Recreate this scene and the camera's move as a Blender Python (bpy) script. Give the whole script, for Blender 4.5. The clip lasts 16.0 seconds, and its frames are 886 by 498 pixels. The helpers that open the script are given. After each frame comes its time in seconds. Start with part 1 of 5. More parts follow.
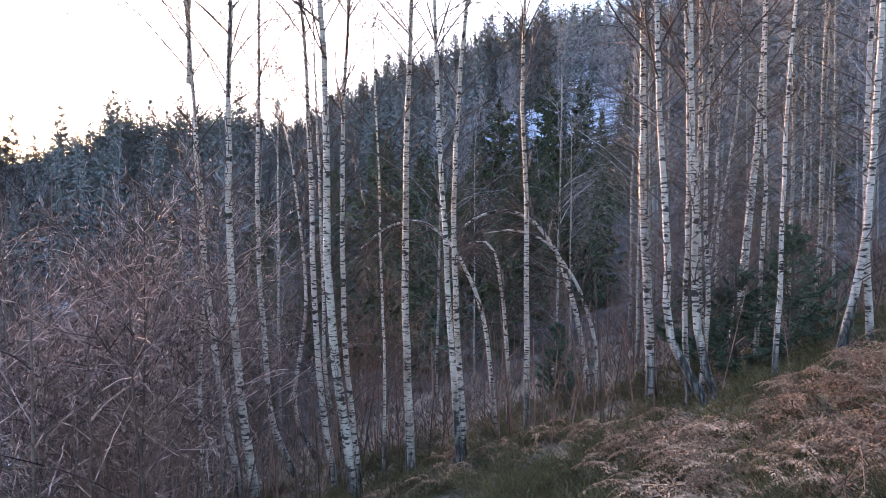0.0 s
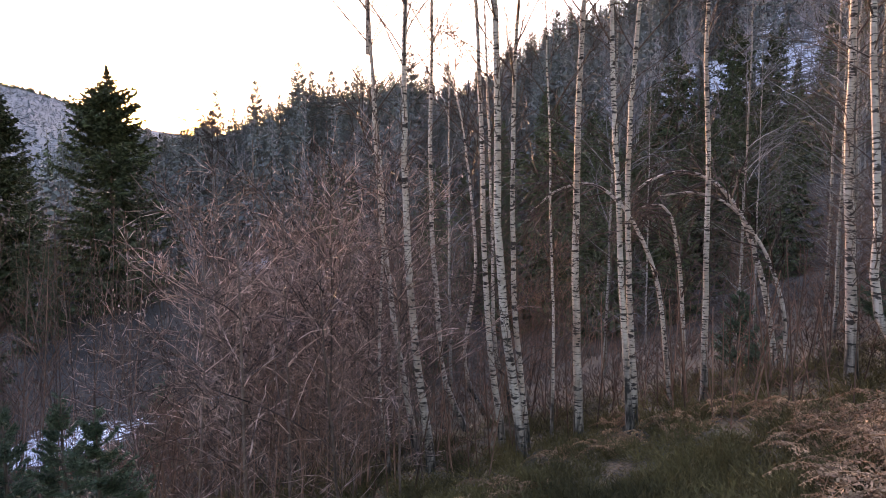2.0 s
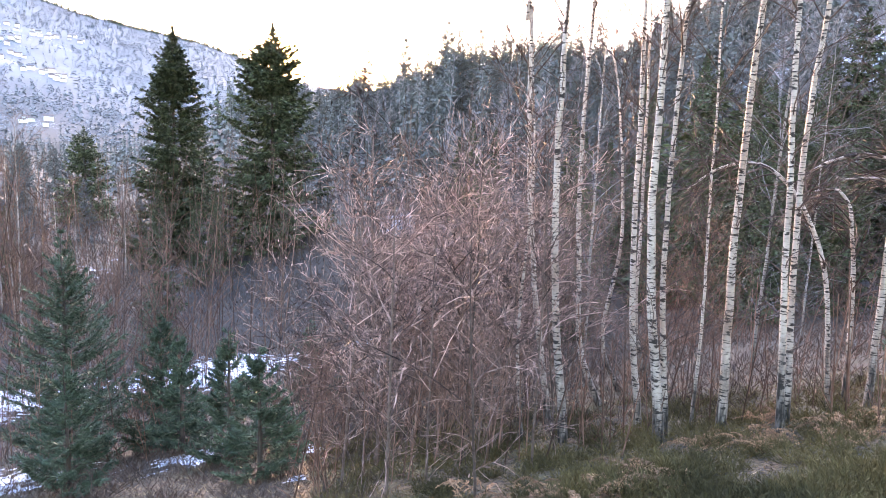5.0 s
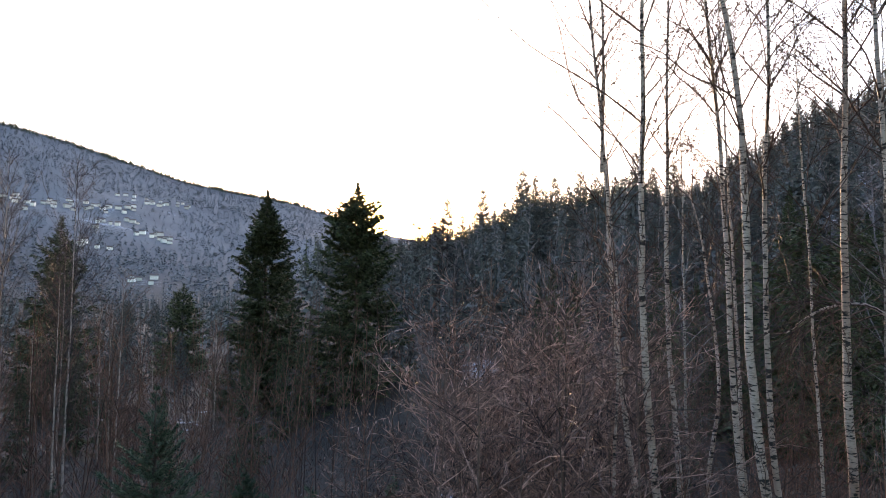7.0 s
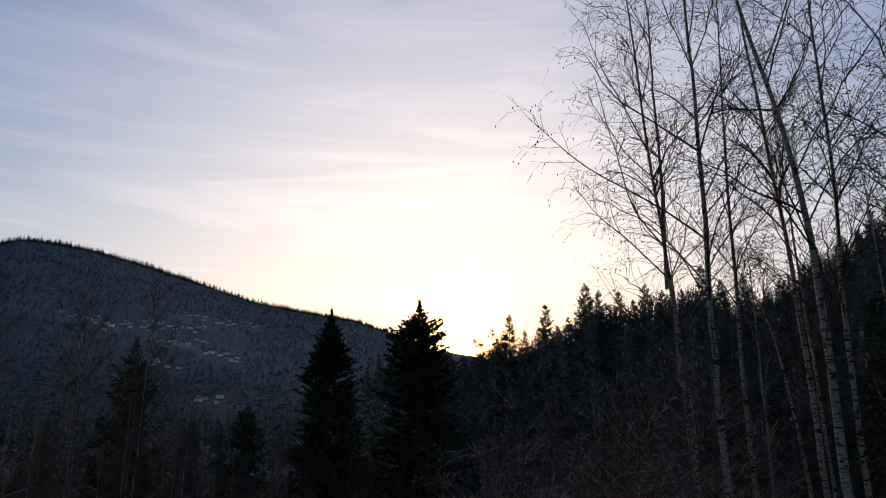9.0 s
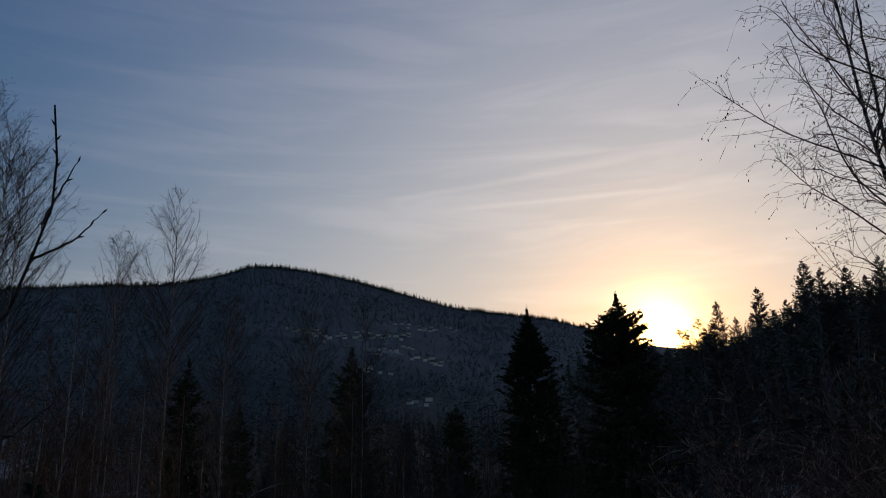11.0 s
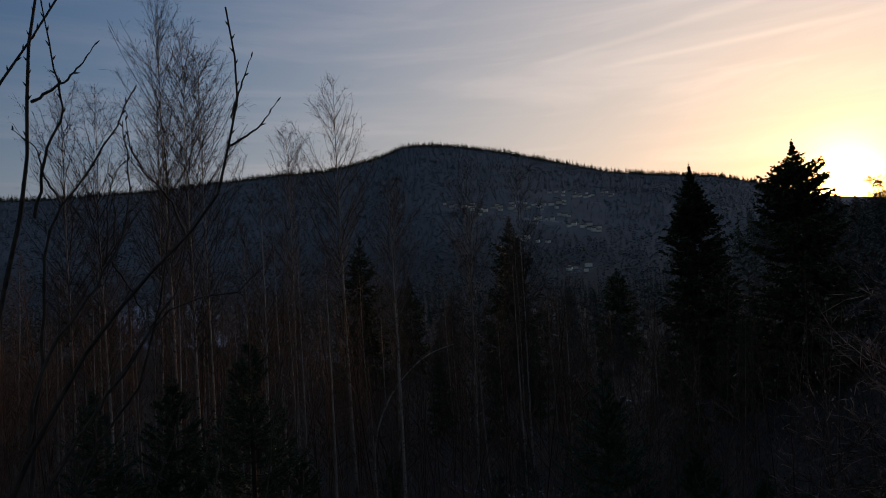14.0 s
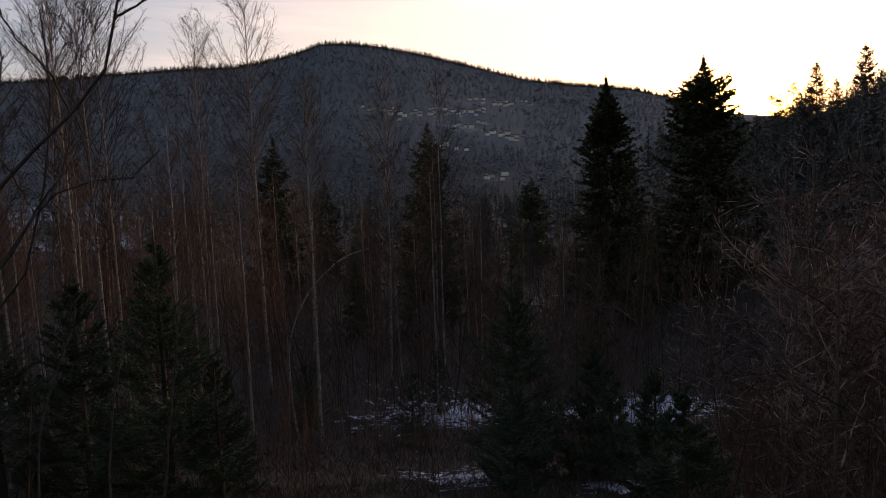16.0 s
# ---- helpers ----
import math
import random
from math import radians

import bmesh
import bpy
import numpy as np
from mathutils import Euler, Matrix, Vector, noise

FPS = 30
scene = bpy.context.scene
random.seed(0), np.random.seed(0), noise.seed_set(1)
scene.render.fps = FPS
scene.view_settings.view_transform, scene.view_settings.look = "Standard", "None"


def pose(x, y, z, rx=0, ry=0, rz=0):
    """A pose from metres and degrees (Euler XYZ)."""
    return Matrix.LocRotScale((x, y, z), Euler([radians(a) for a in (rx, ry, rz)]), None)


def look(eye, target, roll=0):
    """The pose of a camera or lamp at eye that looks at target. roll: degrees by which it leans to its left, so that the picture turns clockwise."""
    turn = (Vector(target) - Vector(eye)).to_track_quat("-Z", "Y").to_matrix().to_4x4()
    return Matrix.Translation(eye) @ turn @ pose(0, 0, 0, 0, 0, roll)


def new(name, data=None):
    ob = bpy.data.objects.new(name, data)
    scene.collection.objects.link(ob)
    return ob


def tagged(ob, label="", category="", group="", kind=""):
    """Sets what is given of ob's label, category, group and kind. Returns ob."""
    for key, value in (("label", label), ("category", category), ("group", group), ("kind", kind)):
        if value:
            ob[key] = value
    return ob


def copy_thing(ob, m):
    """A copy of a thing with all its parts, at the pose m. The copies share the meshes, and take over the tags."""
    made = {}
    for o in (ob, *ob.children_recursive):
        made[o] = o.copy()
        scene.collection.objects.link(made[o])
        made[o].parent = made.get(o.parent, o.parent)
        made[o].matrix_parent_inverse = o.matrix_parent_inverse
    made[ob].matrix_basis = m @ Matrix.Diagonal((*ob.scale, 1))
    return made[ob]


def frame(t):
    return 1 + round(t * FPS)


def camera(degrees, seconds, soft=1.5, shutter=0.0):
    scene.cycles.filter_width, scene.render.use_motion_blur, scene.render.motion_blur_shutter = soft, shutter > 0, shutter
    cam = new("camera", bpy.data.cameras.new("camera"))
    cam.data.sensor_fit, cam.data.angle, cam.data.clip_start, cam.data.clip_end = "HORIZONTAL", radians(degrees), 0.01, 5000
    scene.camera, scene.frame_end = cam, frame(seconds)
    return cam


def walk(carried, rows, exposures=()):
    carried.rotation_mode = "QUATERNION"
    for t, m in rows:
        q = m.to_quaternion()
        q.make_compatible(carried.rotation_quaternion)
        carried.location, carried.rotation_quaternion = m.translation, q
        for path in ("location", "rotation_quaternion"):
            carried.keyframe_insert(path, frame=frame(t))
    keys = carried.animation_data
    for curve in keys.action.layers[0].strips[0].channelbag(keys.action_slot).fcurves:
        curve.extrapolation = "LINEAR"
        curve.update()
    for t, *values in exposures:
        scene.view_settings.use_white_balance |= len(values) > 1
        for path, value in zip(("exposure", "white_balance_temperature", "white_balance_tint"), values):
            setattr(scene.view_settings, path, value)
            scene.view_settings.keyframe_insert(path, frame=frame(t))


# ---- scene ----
cam = camera(67.5, 16.0, soft=1.0)
PATH = [
    (0, (-0.000, 0.000, 1.600), (-0.000, 9.994, 1.265), 0.07),
    (0.5, (-0.015, -0.007, 1.602), (-0.918, 9.948, 1.310), -0.12),
    (1, (-0.022, -0.009, 1.616), (-1.600, 9.858, 1.238), -0.26),
    (1.5, (-0.029, -0.016, 1.611), (-2.044, 9.751, 0.872), -0.21),
    (2, (-0.033, -0.022, 1.608), (-2.501, 9.628, 0.718), -0.35),
    (2.5, (-0.048, -0.026, 1.605), (-3.086, 9.427, 0.411), -0.39),
    (3, (-0.056, -0.024, 1.602), (-3.306, 9.281, -0.091), 0.77),
    (5.5, (-0.151, -0.128, 1.722), (-4.890, 8.593, 0.507), 1.10),
    (6, (-0.160, -0.133, 1.727), (-5.288, 8.432, 1.139), 0.01),
    (6.5, (-0.165, -0.128, 1.740), (-5.503, 8.328, 1.788), -0.07),
    (7, (-0.159, -0.115, 1.772), (-5.619, 8.238, 2.421), 0.34),
    (7.5, (-0.152, -0.125, 1.788), (-5.567, 8.194, 2.997), 0.04),
    (8, (-0.147, -0.130, 1.805), (-5.627, 8.051, 3.549), 0.44),
    (8.5, (-0.153, -0.129, 1.809), (-5.790, 7.857, 3.919), 0.34),
    (9, (-0.155, -0.136, 1.814), (-6.208, 7.462, 4.184), 0.27),
    (9.5, (-0.163, -0.126, 1.806), (-6.650, 7.109, 4.164), -0.68),
    (10, (-0.158, -0.136, 1.799), (-7.204, 6.474, 4.380), -0.58),
    (12.5, (0.018, -0.238, 1.778), (-8.917, 3.955, 3.389), -2.31),
    (13, (0.033, -0.240, 1.762), (-9.093, 3.654, 3.009), -2.67),
    (13.5, (0.034, -0.244, 1.741), (-9.221, 3.431, 2.656), -3.35),
    (14, (0.042, -0.247, 1.723), (-9.277, 3.338, 2.277), -3.51),
    (14.5, (0.039, -0.247, 1.704), (-9.252, 3.443, 1.913), -3.55),
    (15, (0.040, -0.234, 1.689), (-9.145, 3.720, 1.579), -3.33),
    (15.5, (0.040, -0.224, 1.675), (-8.980, 4.062, 1.152), -2.66),
    (16, (0.039, -0.213, 1.662), (-8.773, 4.426, 0.749), -2.20),
]
# the clip's camera darkens as it turns toward the sun, and tints its picture a little
EXPOSURES = [(0, 3.95, 7500, 26), (0.5, 4.0, 7900, 27), (1, 3.8, 8700, 30), (2, 3.6, 9900, 35), (3, 4.3, 10000, 38), (5.5, 5.0, 9000, 28), (6, 4.35, 9400, 27), (6.5, 3.6, 9200, 26), (7, 2.95, 8700, 22), (7.5, 1.7, 7600, 16), (8, 0.5, 7150, 13), (8.5, 0.38, 8200, 23), (9, 0.1, 7300, 18),
             (9.5, -0.2, 6850, 13), (10, -0.42, 6800, 13), (12.5, -0.8, 7300, 14), (13.5, -0.55, 7700, 16), (14.5, -0.25, 8400, 21), (15, 0.05, 9000, 24), (15.5, 0.3, 9900, 27), (16, 0.7, 10600, 30)]
walk(cam, [(t, look(eye, target, roll)) for t, eye, target, roll in PATH], EXPOSURES)

# ---- light: a sun about to set behind the wooded ridge, under a thin veil of cirrus ----
SUN_AZ, SUN_EL = 37.3, 5.6
sun_way = Vector((-math.sin(radians(SUN_AZ)) * math.cos(radians(SUN_EL)), math.cos(radians(SUN_AZ)) * math.cos(radians(SUN_EL)), math.sin(radians(SUN_EL))))
world = bpy.data.worlds.new("dusk_sky")
scene.world = world
world.use_nodes = True
wn, wl = world.node_tree.nodes, world.node_tree.links
wn.clear()


def wnode(kind, **values):
    n = wn.new(kind)
    for key, value in values.items():
        n.inputs[int(key[1:])].default_value = value
    return n


def wmath(op, a, b):
    n = wn.new("ShaderNodeMath")
    n.operation = op
    for k, v in enumerate((a, b)):
        if isinstance(v, (int, float)):
            n.inputs[k].default_value = v
        else:
            wl.new(v, n.inputs[k])
    return n.outputs[0]


def wmix(blend, fac, a, b):
    n = wn.new("ShaderNodeMix")
    n.data_type, n.blend_type = "RGBA", blend
    for k, v in ((0, fac), (6, a), (7, b)):
        if isinstance(v, (int, float, tuple)):
            n.inputs[k].default_value = v
        else:
            wl.new(v, n.inputs[k])
    return n.outputs[2]


sky = wn.new("ShaderNodeTexSky")
sky.sky_type, sky.sun_disc = "NISHITA", False
sky.sun_elevation, sky.sun_rotation = radians(SUN_EL), radians(-SUN_AZ)
sky.air_density, sky.dust_density, sky.ozone_density = 1.0, 0.4, 3.0
way = wn.new("ShaderNodeTexCoord").outputs["Generated"]
dot = wn.new("ShaderNodeVectorMath")
dot.operation = "DOT_PRODUCT"
dot.inputs[1].default_value = sun_way
wl.new(way, dot.inputs[0])
toward = wmath("MAXIMUM", dot.outputs["Value"], 0.0)
# thin cirrus, drawn out along the horizon
stretch = wn.new("ShaderNodeMapping")
stretch.inputs["Rotation"].default_value = (radians(8), radians(-5), radians(20))
stretch.inputs["Scale"].default_value = (1.6, 1.1, 11)
wl.new(way, stretch.inputs["Vector"])
veil = wnode("ShaderNodeTexNoise", i2=2.2, i3=6.0, i4=0.55)
veil.inputs["Distortion"].default_value = 0.6
wl.new(stretch.outputs[0], veil.inputs["Vector"])
soft = wn.new("ShaderNodeMapRange")
soft.interpolation_type = "SMOOTHSTEP"
soft.inputs[1].default_value, soft.inputs[2].default_value = 0.42, 0.72
wl.new(veil.outputs[0], soft.inputs[0])
thin = wn.new("ShaderNodeMapping")
thin.inputs["Rotation"].default_value = (radians(14), radians(-9), radians(35))
thin.inputs["Scale"].default_value = (1.2, 0.8, 34)
wl.new(way, thin.inputs["Vector"])
streak = wnode("ShaderNodeTexNoise", i2=1.7, i3=4.0, i4=0.5)
wl.new(thin.outputs[0], streak.inputs["Vector"])
line = wn.new("ShaderNodeMapRange")
line.interpolation_type = "SMOOTHSTEP"
line.inputs[1].default_value, line.inputs[2].default_value = 0.55, 0.80
wl.new(streak.outputs[0], line.inputs[0])
split = wn.new("ShaderNodeSeparateXYZ")
wl.new(way, split.inputs[0])
band = wmath("MULTIPLY", wmath("ADD", soft.outputs[0], wmath("MULTIPLY", line.outputs[0], 0.6)), wmath("MAXIMUM", wmath("SUBTRACT", 0.9, split.outputs[2]), 0.0))
raw = wmix("MULTIPLY", 1.0, sky.outputs[0], (0.180, 0.270, 0.56, 1))
# bright parts near the sun roll off, as they do through a veil
room = wmix("ADD", 1.0, wmix("MULTIPLY", 1.0, raw, (1.3, 1.4, 1.4, 1)), (1, 1, 1, 1))
rolled = wmix("DIVIDE", 1.0, raw, room)
# the sky grows dimmer away from the sunset
dim = wn.new("ShaderNodeMapRange")
dim.interpolation_type = "SMOOTHSTEP"
dim.inputs[1].default_value, dim.inputs[2].default_value, dim.inputs[3].default_value, dim.inputs[4].default_value = -0.6, 0.95, 0.34, 1.0
wl.new(dot.outputs["Value"], dim.inputs[0])
base = wmix("MULTIPLY", 1.0, rolled, dim.outputs[0])
# fill light added: the unseen sky opposite the sunset, raised and warmed pink
fill_sky = wn.new("ShaderNodeMapRange")
fill_sky.interpolation_type = "SMOOTHSTEP"
fill_sky.inputs[1].default_value, fill_sky.inputs[2].default_value, fill_sky.inputs[3].default_value, fill_sky.inputs[4].default_value = -0.45, 0.35, 1.0, 0.0
wl.new(dot.outputs["Value"], fill_sky.inputs[0])
base = wmix("MULTIPLY", fill_sky.outputs[0], base, (2.6, 2.0, 1.45, 1))
glow_wide = wmix("MIX", wmath("POWER", toward, 5.5), (0, 0, 0, 1), (0.68, 0.555, 0.415, 1))
low = wmath("POWER", wmath("SUBTRACT", 1.0, wmath("MINIMUM", wmath("MAXIMUM", split.outputs[2], 0.0), 1.0)), 8.0)
glow_low = wmix("MIX", wmath("MULTIPLY", low, wmath("POWER", toward, 0.7)), (0, 0, 0, 1), (0.50, 0.285, 0.13, 1))
glow_mid = wmix("MIX", wmath("POWER", toward, 80.0), (0, 0, 0, 1), (0.82, 0.42, 0.10, 1))
glow_core = wmix("MIX", wmath("POWER", toward, 1100.0), (0, 0, 0, 1), (14.0, 8.5, 3.0, 1))
cirrus = wmix("MIX", wmath("MULTIPLY", band, wmath("ADD", 0.25, wmath("POWER", toward, 3.0))), (0, 0, 0, 1), (0.20, 0.165, 0.15, 1))


def contrail(a, b, wide):
    """A faint straight cloud line between two bearings and heights in the sky, frayed along its length."""
    ends = [Vector((-math.sin(radians(az)) * math.cos(radians(el)), math.cos(radians(az)) * math.cos(radians(el)), math.sin(radians(el)))) for az, el in (a, b)]
    across, mid = ends[0].cross(ends[1]).normalized(), (ends[0] + ends[1]).normalized()
    outs = []
    for axis in (across, mid):
        n = wn.new("ShaderNodeVectorMath")
        n.operation = "DOT_PRODUCT"
        n.inputs[1].default_value = axis
        wl.new(way, n.inputs[0])
        outs.append(n.outputs["Value"])
    off = wmath("ABSOLUTE", wmath("ADD", outs[0], wmath("MULTIPLY", wmath("SUBTRACT", veil.outputs[0], 0.5), 0.012)), 0.0)
    near, ends_off = wn.new("ShaderNodeMapRange"), wn.new("ShaderNodeMapRange")
    for n, lo, hi, value in ((near, wide, 0.0, off), (ends_off, ends[0].dot(mid) - 0.004, ends[0].dot(mid) + 0.012, outs[1])):
        n.interpolation_type = "SMOOTHSTEP"
        n.inputs[1].default_value, n.inputs[2].default_value = lo, hi
        wl.new(value, n.inputs[0])
    return wmath("MULTIPLY", near.outputs[0], wmath("MULTIPLY", ends_off.outputs[0], wmath("MULTIPLY", streak.outputs[0], 0.75)))


trails = wmath("ADD", contrail((61, 17.8), (38, 20.3), 0.008), contrail((55, 17.0), (33, 17.4), 0.006))
trail_glow = wmix("MIX", trails, (0, 0, 0, 1), (0.26, 0.215, 0.17, 1))
total = base
for extra in (glow_wide, glow_low, glow_mid, glow_core, cirrus, trail_glow):
    total = wmix("ADD", 1.0, total, extra)
# the air low about the sun is orange
amber = wmath("MULTIPLY", low, wmath("POWER", toward, 14.0))
total = wmix("MULTIPLY", amber, total, (1.0, 0.76, 0.38, 1))
back = wn.new("ShaderNodeBackground")
back.inputs[1].default_value = 1.0
wl.new(total, back.inputs[0])
wl.new(back.outputs[0], wn.new("ShaderNodeOutputWorld").inputs[0])

sun_data = bpy.data.lights.new("sun", "SUN")
sun_data.energy, sun_data.angle, sun_data.color = 1.3, radians(0.5), (1.0, 0.72, 0.48)
sun = new("sun", sun_data)
sun.matrix_world = look((0, 0, 60), Vector((0, 0, 60)) - sun_way)


# ---- mesh tools: all geometry is quads, gathered in numpy ----
class Geo:
    """Gathers tubes and blades, and turns them into one mesh."""

    def __init__(self):
        self.v, self.f, self.n = [], [], 0

    def add(self, v, f):
        self.v.append(v), self.f.append(f + self.n)
        self.n += len(v)

    def tubes(self, pts, rad, sides):
        """Many tubes at once: pts (m, n, 3), rad (m, n)."""
        m, n, _ = pts.shape
        if not m:
            return
        tan = np.gradient(pts, axis=1)
        tan /= np.linalg.norm(tan, axis=2, keepdims=True) + 1e-9
        ref = np.where(np.abs(tan[:, :1, 2:]) > 0.8, np.array([[[1.0, 0.13, 0]]]), np.array([[[0.1, 0.05, 1.0]]]))
        a = np.cross(tan, ref)
        a /= np.linalg.norm(a, axis=2, keepdims=True) + 1e-9
        b = np.cross(tan, a)
        th = np.arange(sides) * 2 * np.pi / sides
        ring = a[:, :, None] * np.cos(th)[:, None] + b[:, :, None] * np.sin(th)[:, None]
        v = pts[:, :, None] + ring * rad[:, :, None, None]
        i = np.arange(m * n * sides).reshape(m, n, sides)
        nx = np.roll(i, -1, axis=2)
        f = np.stack([i[:, :-1], nx[:, :-1], nx[:, 1:], i[:, 1:]], -1).reshape(-1, 4)
        self.add(v.reshape(-1, 3), f)

    def blades(self, base, way, length, width, normal):
        """Many leaf-shaped quads: from base along way, as wide as width across the normal."""
        side = np.cross(way, normal)
        side /= np.linalg.norm(side, axis=1, keepdims=True) + 1e-9
        mid = base + way * (length * 0.42)[:, None]
        v = np.stack([base, mid - side * (width / 2)[:, None], base + way * length[:, None], mid + side * (width / 2)[:, None]], 1)
        self.add(v.reshape(-1, 3), np.arange(len(base) * 4).reshape(-1, 4))

    def mesh(self, name, smooth=False):
        v, f = np.concatenate(self.v), np.concatenate(self.f)
        return quads(name, v, f, smooth)


def quads(name, v, f, smooth=False):
    me = bpy.data.meshes.new(name)
    me.vertices.add(len(v)), me.loops.add(f.size), me.polygons.add(len(f))
    me.vertices.foreach_set("co", np.ascontiguousarray(v, np.float32).ravel())
    me.loops.foreach_set("vertex_index", np.ascontiguousarray(f, np.int32).ravel())
    me.polygons.foreach_set("loop_start", np.arange(0, f.size, 4, dtype=np.int32))
    me.polygons.foreach_set("use_smooth", np.full(len(f), smooth))
    me.update(calc_edges=True)
    return me


def part(name, geo, material, parent, label="", smooth=False, kind=""):
    """One mesh object under a thing or a part."""
    me = geo.mesh(name, smooth) if isinstance(geo, Geo) else geo
    me.materials.clear()
    me.materials.append(material)
    ob = new(name, me)
    ob.parent = parent
    if label:
        ob["label"] = label
    if kind:
        ob["kind"] = kind
    return ob


def unit(v):
    return v / (np.linalg.norm(v, axis=-1, keepdims=True) + 1e-9)


def aside(az):
    """Unit vectors to the right of and away along a bearing."""
    a = radians(az)
    return np.array([math.cos(a), math.sin(a), 0]), np.array([-math.sin(a), math.cos(a), 0])


# ---- materials ----
def material(name, dark, light, scale=8.0, rough=0.85, bump=0.3, stretch=(1, 1, 1), vary=0.25, coarse=0.6, low=0.35, high=0.68):
    """A surface of two colours mixed by grain and by broad blotches, with fine relief; each object a little lighter or darker."""
    m = bpy.data.materials.new(name)
    m.use_nodes = True
    nt = m.node_tree
    nodes, links = nt.nodes, nt.links
    bsdf = nodes["Principled BSDF"]
    bsdf.inputs["Roughness"].default_value = rough
    bsdf.inputs["Specular IOR Level"].default_value = 0.25
    co = nodes.new("ShaderNodeTexCoord")
    mp = nodes.new("ShaderNodeMapping")
    mp.inputs["Scale"].default_value = stretch
    links.new(co.outputs["Object"], mp.inputs["Vector"])
    fine, wide = nodes.new("ShaderNodeTexNoise"), nodes.new("ShaderNodeTexNoise")
    fine.inputs["Scale"].default_value, fine.inputs["Detail"].default_value = scale, 5
    wide.inputs["Scale"].default_value, wide.inputs["Detail"].default_value = scale * 0.12, 3
    links.new(mp.outputs[0], fine.inputs["Vector"]), links.new(mp.outputs[0], wide.inputs["Vector"])
    mixed = nodes.new("ShaderNodeMix")
    mixed.inputs[0].default_value = coarse * 0.6
    links.new(fine.outputs[0], mixed.inputs[2]), links.new(wide.outputs[0], mixed.inputs[3])
    ramp = nodes.new("ShaderNodeValToRGB")
    ramp.color_ramp.elements[0].position, ramp.color_ramp.elements[1].position = low, high
    ramp.color_ramp.elements[0].color, ramp.color_ramp.elements[1].color = (*dark, 1), (*light, 1)
    links.new(mixed.outputs[0], ramp.inputs[0])
    info = nodes.new("ShaderNodeObjectInfo")
    tone = nodes.new("ShaderNodeMapRange")
    tone.inputs[3].default_value, tone.inputs[4].default_value = 1 - vary, 1 + vary
    links.new(info.outputs["Random"], tone.inputs[0])
    hsv = nodes.new("ShaderNodeHueSaturation")
    links.new(tone.outputs[0], hsv.inputs["Value"]), links.new(ramp.outputs[0], hsv.inputs["Color"])
    links.new(hsv.outputs[0], bsdf.inputs["Base Color"])
    if bump:
        b = nodes.new("ShaderNodeBump")
        b.inputs["Strength"].default_value, b.inputs["Distance"].default_value = bump, 0.02
        links.new(fine.outputs[0], b.inputs["Height"]), links.new(b.outputs[0], bsdf.inputs["Normal"])
    return m


def island_variation(m, amount=0.3):
    """Lets each separate blade or leaf of a joined mesh differ a little."""
    nt = m.node_tree
    hsv = next(n for n in nt.nodes if n.type == "HUE_SAT")
    old = hsv.inputs["Value"].links[0].from_socket
    geo, span, mul = nt.nodes.new("ShaderNodeNewGeometry"), nt.nodes.new("ShaderNodeMapRange"), nt.nodes.new("ShaderNodeMath")
    span.inputs[3].default_value, span.inputs[4].default_value = 1 - amount, 1 + amount
    mul.operation = "MULTIPLY"
    nt.links.new(geo.outputs["Random Per Island"], span.inputs[0])
    nt.links.new(old, mul.inputs[0]), nt.links.new(span.outputs[0], mul.inputs[1])
    nt.links.new(mul.outputs[0], hsv.inputs["Value"])
    return m


